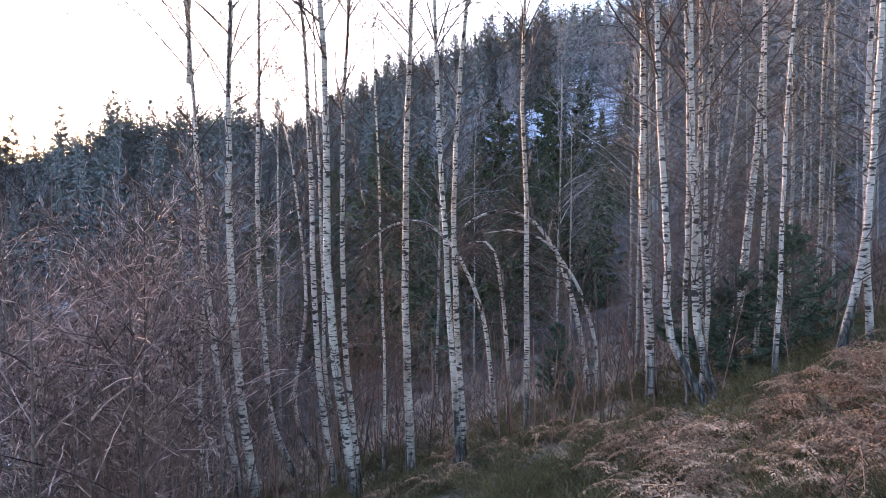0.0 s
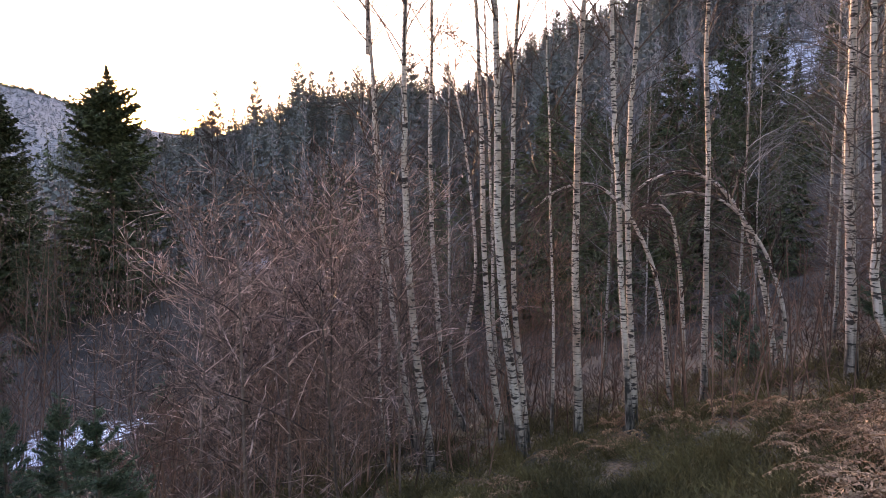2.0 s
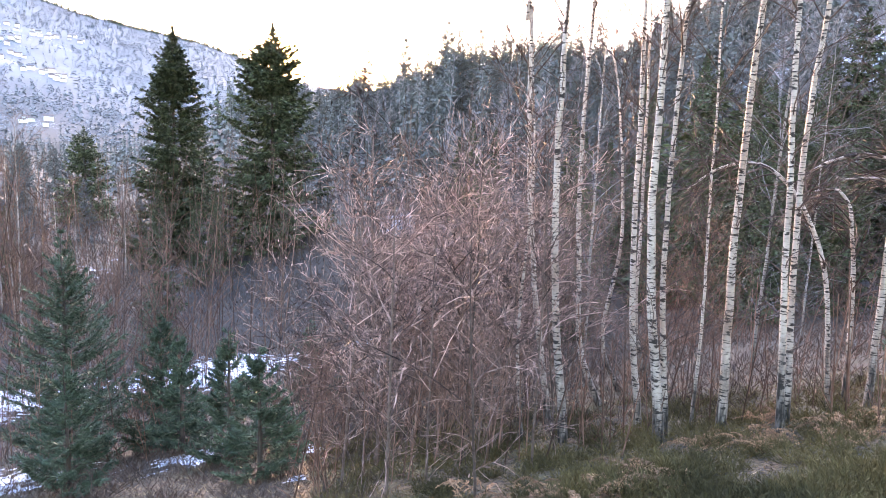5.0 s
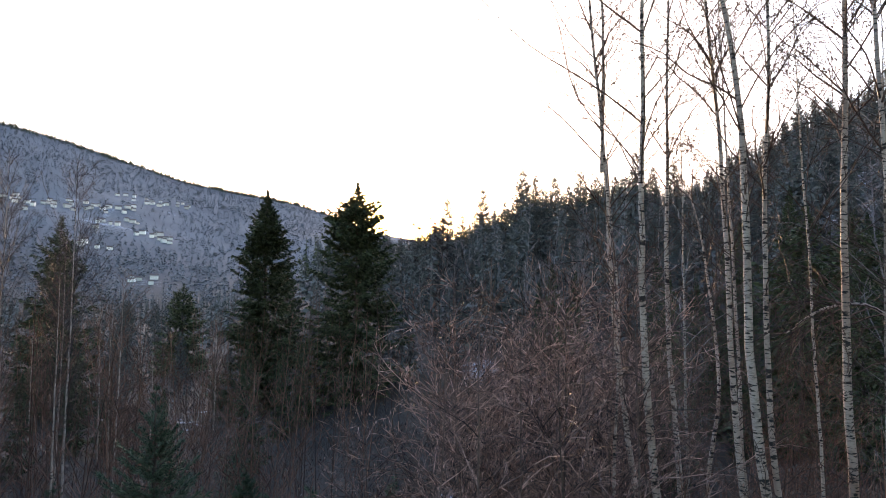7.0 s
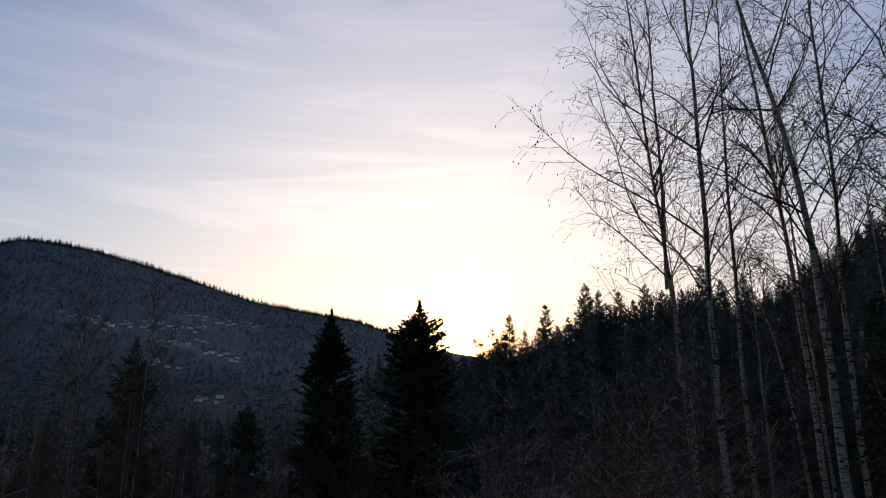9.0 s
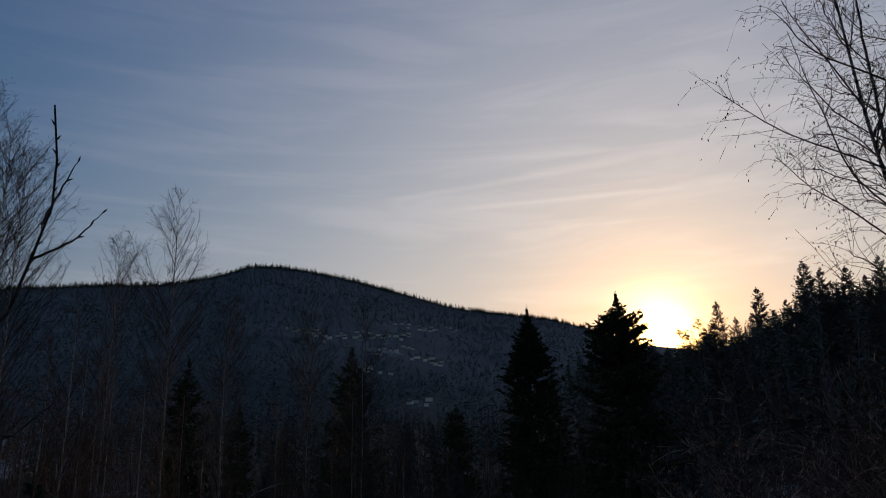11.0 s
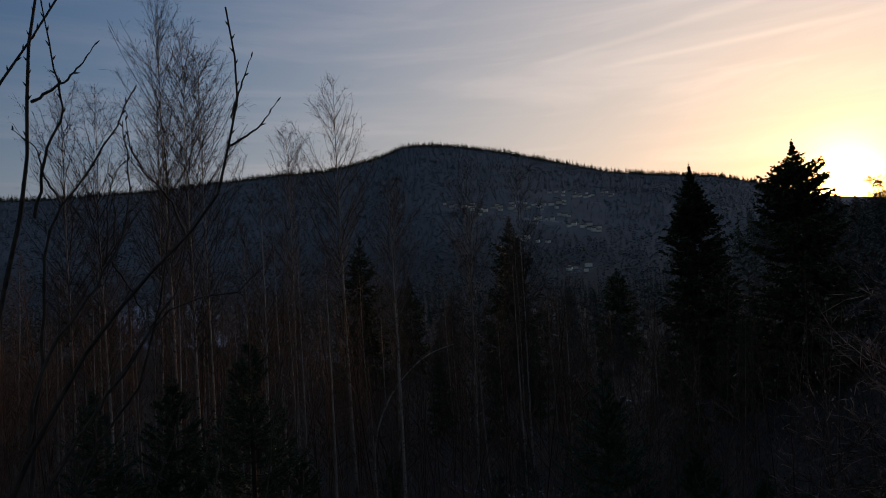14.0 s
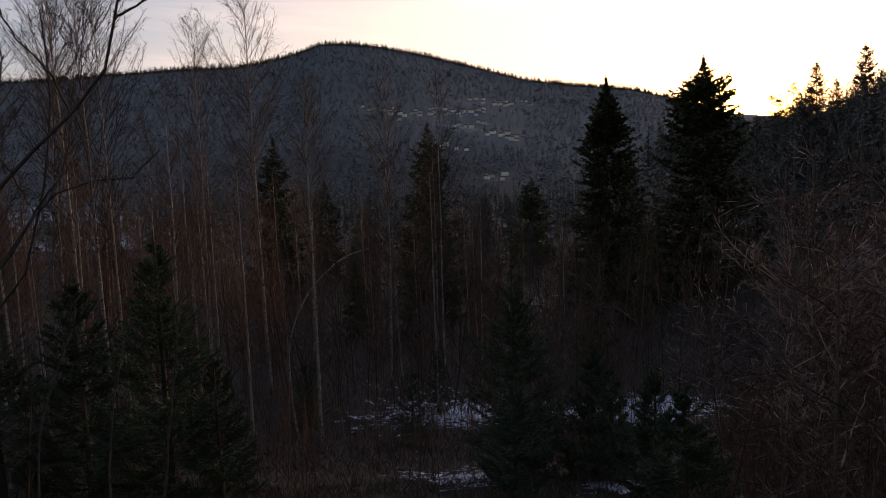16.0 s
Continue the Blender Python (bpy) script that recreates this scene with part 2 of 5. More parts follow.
def birch_bark(name="birch_bark", pale=(0.46, 0.385, 0.335), dull=(0.31, 0.22, 0.18)):
    """White papery bark with dark lateral scars, pinkish stains, and black rugged bark at the foot."""
    m = bpy.data.materials.new(name)
    m.use_nodes = True
    nodes, links = m.node_tree.nodes, m.node_tree.links
    bsdf = nodes["Principled BSDF"]
    bsdf.inputs["Roughness"].default_value = 0.7
    bsdf.inputs["Specular IOR Level"].default_value = 0.3
    co = nodes.new("ShaderNodeTexCoord")
    info = nodes.new("ShaderNodeObjectInfo")
    shift = nodes.new("ShaderNodeVectorMath")
    links.new(co.outputs["Object"], shift.inputs[0])
    comb = nodes.new("ShaderNodeCombineXYZ")
    times = nodes.new("ShaderNodeMath")
    times.operation = "MULTIPLY"
    times.inputs[1].default_value = 40
    links.new(info.outputs["Random"], times.inputs[0])
    links.new(times.outputs[0], comb.inputs[2]), links.new(comb.outputs[0], shift.inputs[1])

    def noise_at(scale, size, detail):
        mp = nodes.new("ShaderNodeMapping")
        mp.inputs["Scale"].default_value = scale
        links.new(shift.outputs[0], mp.inputs["Vector"])
        n = nodes.new("ShaderNodeTexNoise")
        n.inputs["Scale"].default_value, n.inputs["Detail"].default_value = size, detail
        links.new(mp.outputs[0], n.inputs["Vector"])
        return n.outputs[0]

    def step(value, a, b):
        n = nodes.new("ShaderNodeMapRange")
        n.interpolation_type = "SMOOTHSTEP"
        n.inputs[1].default_value, n.inputs[2].default_value = a, b
        links.new(value, n.inputs[0])
        return n.outputs[0]

    def blend(fac, a, b):
        n = nodes.new("ShaderNodeMix")
        n.data_type = "RGBA"
        for k, v in ((0, fac), (6, a), (7, b)):
            if isinstance(v, tuple):
                n.inputs[k].default_value = v
            else:
                links.new(v, n.inputs[k])
        return n.outputs[2]

    def calc(op, a, b):
        n = nodes.new("ShaderNodeMath")
        n.operation = op
        for k, v in enumerate((a, b)):
            if isinstance(v, (int, float)):
                n.inputs[k].default_value = v
            else:
                links.new(v, n.inputs[k])
        return n.outputs[0]

    scars = calc("MAXIMUM", step(noise_at((5.5, 5.5, 30), 1.7, 4), 0.565, 0.60), step(noise_at((4.2, 4.2, 10), 1.6, 5), 0.59, 0.63))
    fine = calc("MAXIMUM", step(noise_at((9, 9, 60), 1.5, 2), 0.54, 0.66), step(noise_at((5, 5, 7), 1.5, 5), 0.56, 0.68))
    stain = step(noise_at((2.5, 2.5, 1.2), 1.4, 4), 0.45, 0.75)
    sep = nodes.new("ShaderNodeSeparateXYZ")
    links.new(co.outputs["Object"], sep.inputs[0])
    rough_foot = step(calc("ADD", sep.outputs[2], calc("ADD", calc("MULTIPLY", noise_at((14, 14, 1.6), 1.4, 4), -2.0), calc("MULTIPLY", info.outputs["Random"], 0.5))), 0.0, -0.75)
    color = blend(stain, (*pale, 1), (*dull, 1))
    color = blend(calc("MULTIPLY", fine, 0.6), color, (0.2, 0.16, 0.14, 1))
    color = blend(scars, color, (0.035, 0.028, 0.026, 1))
    color = blend(rough_foot, color, blend(step(noise_at((22, 22, 5), 1.5, 4), 0.45, 0.7), (0.022, 0.019, 0.017, 1), (0.16, 0.14, 0.125, 1)))
    links.new(color, bsdf.inputs["Base Color"])
    b = nodes.new("ShaderNodeBump")
    b.inputs["Strength"].default_value, b.inputs["Distance"].default_value = 0.5, 0.01
    links.new(calc("ADD", scars, rough_foot), b.inputs["Height"]), links.new(b.outputs[0], bsdf.inputs["Normal"])
    return m


def ground_material():
    """Leaf litter, moss and dead grass, with broken patches of old snow where the attribute allows it."""
    m = material("forest_floor", (0.016, 0.012, 0.008), (0.12, 0.085, 0.055), scale=26, bump=0.9, coarse=0.5, vary=0, low=0.42, high=0.64)
    nodes, links = m.node_tree.nodes, m.node_tree.links
    bsdf = nodes["Principled BSDF"]
    litter = bsdf.inputs["Base Color"].links[0].from_socket
    geo = nodes.new("ShaderNodeNewGeometry")

    def tex(size, detail):
        n = nodes.new("ShaderNodeTexNoise")
        n.inputs["Scale"].default_value, n.inputs["Detail"].default_value, n.inputs["Roughness"].default_value = size, detail, 0.65
        links.new(geo.outputs["Position"], n.inputs["Vector"])
        return n.outputs[0]

    def step(value, a, b):
        n = nodes.new("ShaderNodeMapRange")
        n.interpolation_type = "SMOOTHSTEP"
        n.inputs[1].default_value, n.inputs[2].default_value = a, b
        links.new(value, n.inputs[0])
        return n.outputs[0]

    def blend(fac, a, b):
        n = nodes.new("ShaderNodeMix")
        n.data_type = "RGBA"
        for k, v in ((0, fac), (6, a), (7, b)):
            if isinstance(v, tuple):
                n.inputs[k].default_value = v
            else:
                links.new(v, n.inputs[k])
        return n.outputs[2]

    def calc(op, a, b):
        n = nodes.new("ShaderNodeMath")
        n.operation = op
        for k, v in enumerate((a, b)):
            if isinstance(v, (int, float)):
                n.inputs[k].default_value = v
            else:
                links.new(v, n.inputs[k])
        return n.outputs[0]

    def attribute(name):
        n = nodes.new("ShaderNodeAttribute")
        n.attribute_name = name
        return n.outputs["Fac"]

    moss = step(tex(0.7, 5), 0.5, 0.68)
    color = blend(moss, litter, (0.058, 0.054, 0.024, 1))
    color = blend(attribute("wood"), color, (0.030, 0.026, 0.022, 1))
    # Distant haze painted into the ground colour as a blue-grey tone.
    color = blend(attribute("upland_haze"), color, blend(step(tex(0.02, 4), 0.35, 0.65), (0.095, 0.108, 0.118, 1), (0.122, 0.138, 0.150, 1)))
    grit = calc("ADD", calc("MULTIPLY", tex(3.6, 6), 0.62), calc("MULTIPLY", tex(0.6, 3), 0.38))
    far_grit = calc("ADD", calc("MULTIPLY", tex(0.55, 6), 0.66), calc("MULTIPLY", tex(0.05, 3), 0.34))
    near_snow = step(calc("ADD", grit, calc("MULTIPLY", attribute("snow"), 0.30)), 0.66, 0.70)
    far_snow = step(calc("ADD", far_grit, calc("MULTIPLY", attribute("far_snow"), 0.30)), 0.66, 0.74)
    snow = calc("MAXIMUM", near_snow, calc("MULTIPLY", far_snow, 0.5))
    # White snow given a blue tint: the skylight's colour is painted in.
    color = blend(snow, color, (0.66, 0.73, 0.82, 1))
    links.new(color, bsdf.inputs["Base Color"])
    return m


FLOOR_MAT = ground_material()
BARK = birch_bark()
GREY_BARK = birch_bark("young_birch_bark", (0.30, 0.27, 0.235), (0.16, 0.125, 0.105))
TWIG = island_variation(material("birch_twig", (0.030, 0.019, 0.016), (0.12, 0.076, 0.062), scale=12, rough=0.7, bump=0.1), 0.5)
BUSH_STEM = material("bush_stem", (0.045, 0.028, 0.023), (0.17, 0.115, 0.095), scale=18, rough=0.75, bump=0.2, vary=0.45)
SHRUB_TWIG = island_variation(material("shrub_twig", (0.040, 0.021, 0.018), (0.48, 0.30, 0.25), scale=6, rough=0.75, bump=0.1, low=0.42, high=0.62), 0.85)
RED_TWIG = island_variation(material("red_birch_twig", (0.068, 0.034, 0.024), (0.22, 0.118, 0.085), scale=6, rough=0.75, bump=0.1), 0.6)
PALE_TWIG = island_variation(material("pale_birch_twig", (0.085, 0.078, 0.076), (0.25, 0.235, 0.225), scale=8, rough=0.75, bump=0.1), 0.5)
# Bare hill twigs, their grey-lilac paled to paint in the haze.
HILL_HAZE_TWIG = island_variation(material("hazed_lilac_twig", (0.15, 0.125, 0.13), (0.29, 0.25, 0.255), scale=0.05, rough=0.85, bump=0.0, vary=0.0), 0.25)
# Twig colour darkened so trees against the bright sky read as silhouettes.
BACKLIT_TWIG = material("backlit_twig", (0.022, 0.016, 0.015), (0.07, 0.046, 0.04), scale=12, rough=0.7, bump=0.0)
SAPLING = material("sapling_bark", (0.035, 0.026, 0.023), (0.13, 0.10, 0.085), scale=25, rough=0.6, bump=0.3)
NEEDLE = island_variation(material("spruce_needle", (0.034, 0.044, 0.025), (0.090, 0.106, 0.056), scale=2.5, rough=0.65, bump=0.0, vary=0.2), 0.35)
NEEDLE_YOUNG = island_variation(material("young_spruce_needle", (0.032, 0.052, 0.034), (0.085, 0.122, 0.078), scale=3, rough=0.6, bump=0.0, vary=0.15), 0.35)
# Aerial haze painted into the needle colour: pale blue-grey for the far mountain.
FAR_HAZE_NEEDLE = island_variation(material("hazed_far_spruce", (0.145, 0.162, 0.175), (0.18, 0.20, 0.215), scale=0.012, rough=0.9, bump=0.0, vary=0.0), 0.07)
# Needles lightened to grey-green, with the hill's haze painted into the colour.
HILL_HAZE_NEEDLE = island_variation(material("hazed_hill_spruce", (0.082, 0.090, 0.088), (0.150, 0.162, 0.160), scale=0.06, rough=0.8, bump=0.0, vary=0.0), 0.25)
SPRUCE_BARK = material("spruce_bark", (0.04, 0.03, 0.025), (0.13, 0.10, 0.08), scale=14, bump=0.7, stretch=(1, 1, 0.35))
for needle in (NEEDLE, NEEDLE_YOUNG, FAR_HAZE_NEEDLE, HILL_HAZE_NEEDLE):
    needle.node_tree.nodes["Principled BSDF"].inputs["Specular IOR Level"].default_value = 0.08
HEATHER = island_variation(material("heather", (0.038, 0.032, 0.012), (0.15, 0.108, 0.042), scale=1.2, bump=0.0, vary=0), 0.4)
STRAW = island_variation(material("dead_grass", (0.20, 0.145, 0.085), (0.40, 0.31, 0.20), scale=1.5, bump=0.0, vary=0), 0.3)
BRACKEN = island_variation(material("dead_bracken", (0.12, 0.055, 0.029), (0.42, 0.235, 0.14), scale=3, bump=0.0, vary=0.45), 0.4)
SCRUB = island_variation(material("valley_scrub", (0.032, 0.020, 0.015), (0.105, 0.066, 0.048), scale=0.8, bump=0.0, vary=0), 0.35)
WALL_PAINT = material("house_paint", (0.62, 0.60, 0.57), (0.80, 0.79, 0.76), scale=1, bump=0.05, vary=0.35)
ROOF_TILE = material("roof_covering", (0.06, 0.05, 0.05), (0.16, 0.12, 0.11), scale=1, bump=0.2, vary=0.3)
PANE = material("window_glass", (0.02, 0.022, 0.025), (0.03, 0.034, 0.04), scale=1, rough=0.1, bump=0, vary=0)

# ---- lie of the land: heights above the trail under the camera ----
HILL_AZ = [-180, -120, -90, -40, -20, -6.5, 0, 5, 9, 13.7, 17, 21, 26, 30, 34, 38, 42, 47, 60, 180]
HILL_EL = [4, 8, 14, 18, 17.2, 15.5, 13.4, 11.4, 9.6, 7.4, 7.4, 6.8, 6.3, 5.2, 4.4, 3.9, 2.4, 0, -6, -8]
PEAK_AZ = [-180, -60, 20, 40, 43, 46, 50, 54.5, 59, 63, 67, 69.9, 72, 74.5, 78.8, 82.5, 88, 92, 96, 100, 130, 180]
PEAK_EL = [2, 2, 2, 5.2, 6.5, 7.4, 8.0, 8.7, 10.0, 11.1, 11.9, 12.2, 12.1, 11.2, 10.3, 10.1, 9.5, 8.9, 8.6, 8.2, 7, 4]
FLOOR_AZ = [-180, -90, -60, -30, -15, 0, 20, 35, 50, 80, 110, 140, 180]
FLOOR_Z = [9, 6, 3.5, -0.8, -2.6, -4.4, -6.2, -8.2, -8.6, -7.2, -5, 2, 9]


def rolling(x, y, size, seed):
    """Smooth irregular waves of about that size."""
    rng = np.random.RandomState(seed)
    total = 0 * x
    for k in range(7):
        a, w, ph = rng.uniform(0, 6.28), rng.uniform(0.6, 1.9) / size, rng.uniform(0, 6.28)
        total = total + np.sin((x * np.cos(a) + y * np.sin(a)) * w * 6.28 + ph)
    return total / 4


def ground(x, y):
    """Height of the ground: the bank by the trail, the valley floor, the wooded hill and the far mountain."""
    x, y = np.asarray(x, float), np.asarray(y, float)
    r, az = np.hypot(x, y) + 1e-6, np.degrees(np.arctan2(-x, y))
    bank = 0.28 * x - 0.15 * y
    bank = np.where(bank > 0, 9 * np.tanh(bank / 9), bank)
    floor = np.interp(az, FLOOR_AZ, FLOOR_Z) - 0.016 * np.clip(r - 30, 0, 450)
    floor = np.where(floor > -3, -3 + (floor + 3) * np.clip((r - 1) / 5, 0, 1), floor)
    floor = np.where(floor > 0, floor * np.clip((r - 6) / 30, 0, 1), floor)
    near = floor + 0.9 * np.logaddexp(0, (bank - floor) / 0.9)
    near = near + 0.05 * rolling(x, y, 2.2, 3) * np.clip(r / 3, 0, 1) + 0.25 * rolling(x, y, 14, 5) * np.clip((r - 8) / 20, 0, 1)
    top = 1.6 + np.tan(np.radians(np.interp(az, HILL_AZ, HILL_EL))) * 260
    t = np.clip((r - 30) / 230, 0, 1)
    hill = floor + (top - floor) * t ** 1.1 + 2.5 * rolling(x, y, 60, 7) * np.clip((r - 50) / 100, 0, 1) * (1 - t)
    far = 1.6 + np.tan(np.radians(np.interp(az, PEAK_AZ, PEAK_EL))) * 1300
    u = np.clip((r - 380) / 920, 0, 1)
    mount = floor + (far - floor) * u ** 1.25 + 16 * rolling(x, y, 260, 11) * u * (1 - u)
    mount = np.where(r > 1300, far - 0.02 * (r - 1300), mount)
    hill = np.where(r > 260, top - 0.12 * (r - 260), hill)
    return np.maximum(np.maximum(near, hill), mount)


def spot(az, r):
    """The place on the ground at a bearing (degrees to the left of +y) and a distance from the trail."""
    x, y = -math.sin(radians(az)) * r, math.cos(radians(az)) * r
    return Vector((x, y, float(ground(x, y))))


# how high the tree tops stand against the sky, by bearing
TIP_AZ = [-60, -20, -6.5, -0.6, 1.8, 4.5, 6.9, 8.7, 11.3, 14.5, 17.3, 20, 24, 26.4, 28, 30, 31.4, 33.7, 35, 36.5, 39, 42, 46]
TIP_EL = [21, 21, 18.6, 16.4, 15.7, 15, 13.2, 12.6, 10.2, 9.7, 10.8, 10, 9.5, 9.8, 7.6, 7.8, 6.4, 6.8, 5.8, 4.9, 4.9, 5.2, 5.6]


def under_skyline(az, r, height, rng):
    """Heights of hill trees, none of which stands above the line of tops."""
    x, y = -np.sin(np.radians(az)) * r, np.cos(np.radians(az)) * r
    room = 1.6 + np.tan(np.radians(np.interp(az, TIP_AZ, TIP_EL) - 0.4 - rng.exponential(1.3, len(az)))) * r - ground(x, y)
    return np.clip(np.minimum(height, room), 1.5, None)


# ---- ground: one sheet from the trail to the far mountain ----
def build_ground():
    az = np.concatenate([np.arange(-45, 125, 0.5), np.arange(125, 315, 5.0)])
    r = np.concatenate([[0.0], np.geomspace(0.5, 2600, 210)])
    aa, rr = np.meshgrid(np.radians(az), r)
    x, y = -np.sin(aa) * rr, np.cos(aa) * rr
    z = ground(x, y)
    n = len(az)
    i = np.arange(len(r) * n).reshape(len(r), n)
    nx = np.roll(i, -1, axis=1)
    f = np.stack([i[:-1], i[1:], nx[1:], nx[:-1]], -1).reshape(-1, 4)
    me = quads("ground", np.stack([x, y, z], -1).reshape(-1, 3), f, True)
    me.materials.append(FLOOR_MAT)
    deg, dist = np.degrees(aa).ravel(), rr.ravel()

    def blob(a, da, d, dd):
        return np.exp(-((deg - a) / da) ** 2 - (np.log(np.maximum(dist, 0.1) / d) / dd) ** 2)

    snow = 0.8 * blob(46, 9, 27, 0.13) + 0.75 * blob(64, 8, 26, 0.2) + 0.8 * blob(48, 4, 10.4, 0.1) + 0.7 * blob(33, 2, 31, 0.05) + 0.7 * blob(61, 7, 12, 0.16) + 0.85 * blob(38.5, 2.2, 9.4, 0.07) + 0.75 * blob(40.0, 2.6, 7.3, 0.05)
    far = 0.85 * blob(-9, 9, 95, 0.3) + 0.85 * blob(2, 9, 150, 0.3) + 0.7 * blob(-22, 9, 130, 0.35) + 0.6 * blob(-14, 9, 190, 0.2) + 0.8 * blob(30, 1.6, 56, 0.12)
    far = far + 0.7 * blob(60, 4, 760, 0.035) + 0.7 * blob(61, 4, 850, 0.03) + 0.6 * blob(57, 4, 950, 0.03) + 1.0 * blob(90, 10, 200, 0.35) + 0.6 * blob(80, 4, 110, 0.15) + 0.9 * blob(92, 7, 420, 0.25)
    far = far + 0.35 * blob(70, 7, 1100, 0.08) + 0.3 * blob(48, 4, 1150, 0.08) + 0.45 * blob(57, 4, 520, 0.05) + 0.4 * blob(52, 14, 60, 0.25)
    # floor colour turns darker with distance from the trail
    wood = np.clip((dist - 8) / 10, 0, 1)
    # painted haze sets in with distance, beyond the valley
    upland_haze = np.clip((dist - 430) / 300, 0, 1)
    for name, value in (("upland_haze", upland_haze), ("snow", snow), ("far_snow", far), ("wood", wood)):
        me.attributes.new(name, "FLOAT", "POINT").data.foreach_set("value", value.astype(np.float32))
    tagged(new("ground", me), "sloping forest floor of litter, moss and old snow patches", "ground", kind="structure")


build_ground()


# ---- trees ----
def curve_through(points, n):
    """A smooth line of n places through a few control places."""
    p = np.asarray(points, float)
    s = np.concatenate([[0], np.cumsum(np.linalg.norm(np.diff(p, axis=0), axis=1))])
    m = np.gradient(p, s, axis=0)
    u = np.linspace(0, s[-1], n)
    k = np.clip(np.searchsorted(s, u, "right") - 1, 0, len(s) - 2)
    h = (s[k + 1] - s[k])[:, None]
    t = ((u - s[k])[:, None]) / h
    return (2 * t**3 - 3 * t**2 + 1) * p[k] + (t**3 - 2 * t**2 + t) * h * m[k] + (-2 * t**3 + 3 * t**2) * p[k + 1] + (t**3 - t**2) * h * m[k + 1]


def along(pts, u):
    """Places and tangents at u (0 to 1) along each line of pts (m, n, 3)."""
    n = pts.shape[1]
    x = np.clip(u, 0, 0.999) * (n - 1)
    k = x.astype(int)
    i = np.arange(len(pts))
    a, b = pts[i, k], pts[i, k + 1]
    return a + (b - a) * (x - k)[:, None], unit(b - a)


def shoots(rng, parent, rad, count, lo, hi, length, spread, lift, droop, n, bias=1.0, bow=0.22, kinky=0.085):
    """Side shoots of each line of parent: places (m * count, n, 3), and the radius where each starts."""
    m = len(parent)
    pts = np.repeat(parent, count, axis=0)
    u = lo + (hi - lo) * rng.uniform(0, 1, m * count) ** bias
    start, tan = along(pts, u)
    r0 = np.repeat(rad, count, axis=0)[np.arange(m * count), (u * (rad.shape[1] - 1)).astype(int)]
    around = unit(rng.normal(size=(m * count, 3)))
    around = unit(around - tan * (around * tan).sum(1, keepdims=True))
    way = unit(tan * np.cos(spread) + around * np.sin(spread) + np.array([0, 0, lift]))
    size = np.asarray(length(u, rng)) if callable(length) else rng.uniform(0.6, 1.25, m * count) * length
    t = np.linspace(0, 1, n)[None, :, None]
    bend = rng.normal(size=(m * count, 1, 3)) * bow * size[:, None, None]
    kink = np.cumsum(rng.normal(size=(m * count, n, 3)), axis=1) * (kinky * size / n**0.5)[:, None, None]
    line = start[:, None] + way[:, None] * t * size[:, None, None] + bend * t * (t - 0.4) + (kink - kink[:, :1]) * t
    line[:, :, 2] -= droop * size[:, None] * t[:, :, 0] ** 2
    return line, r0


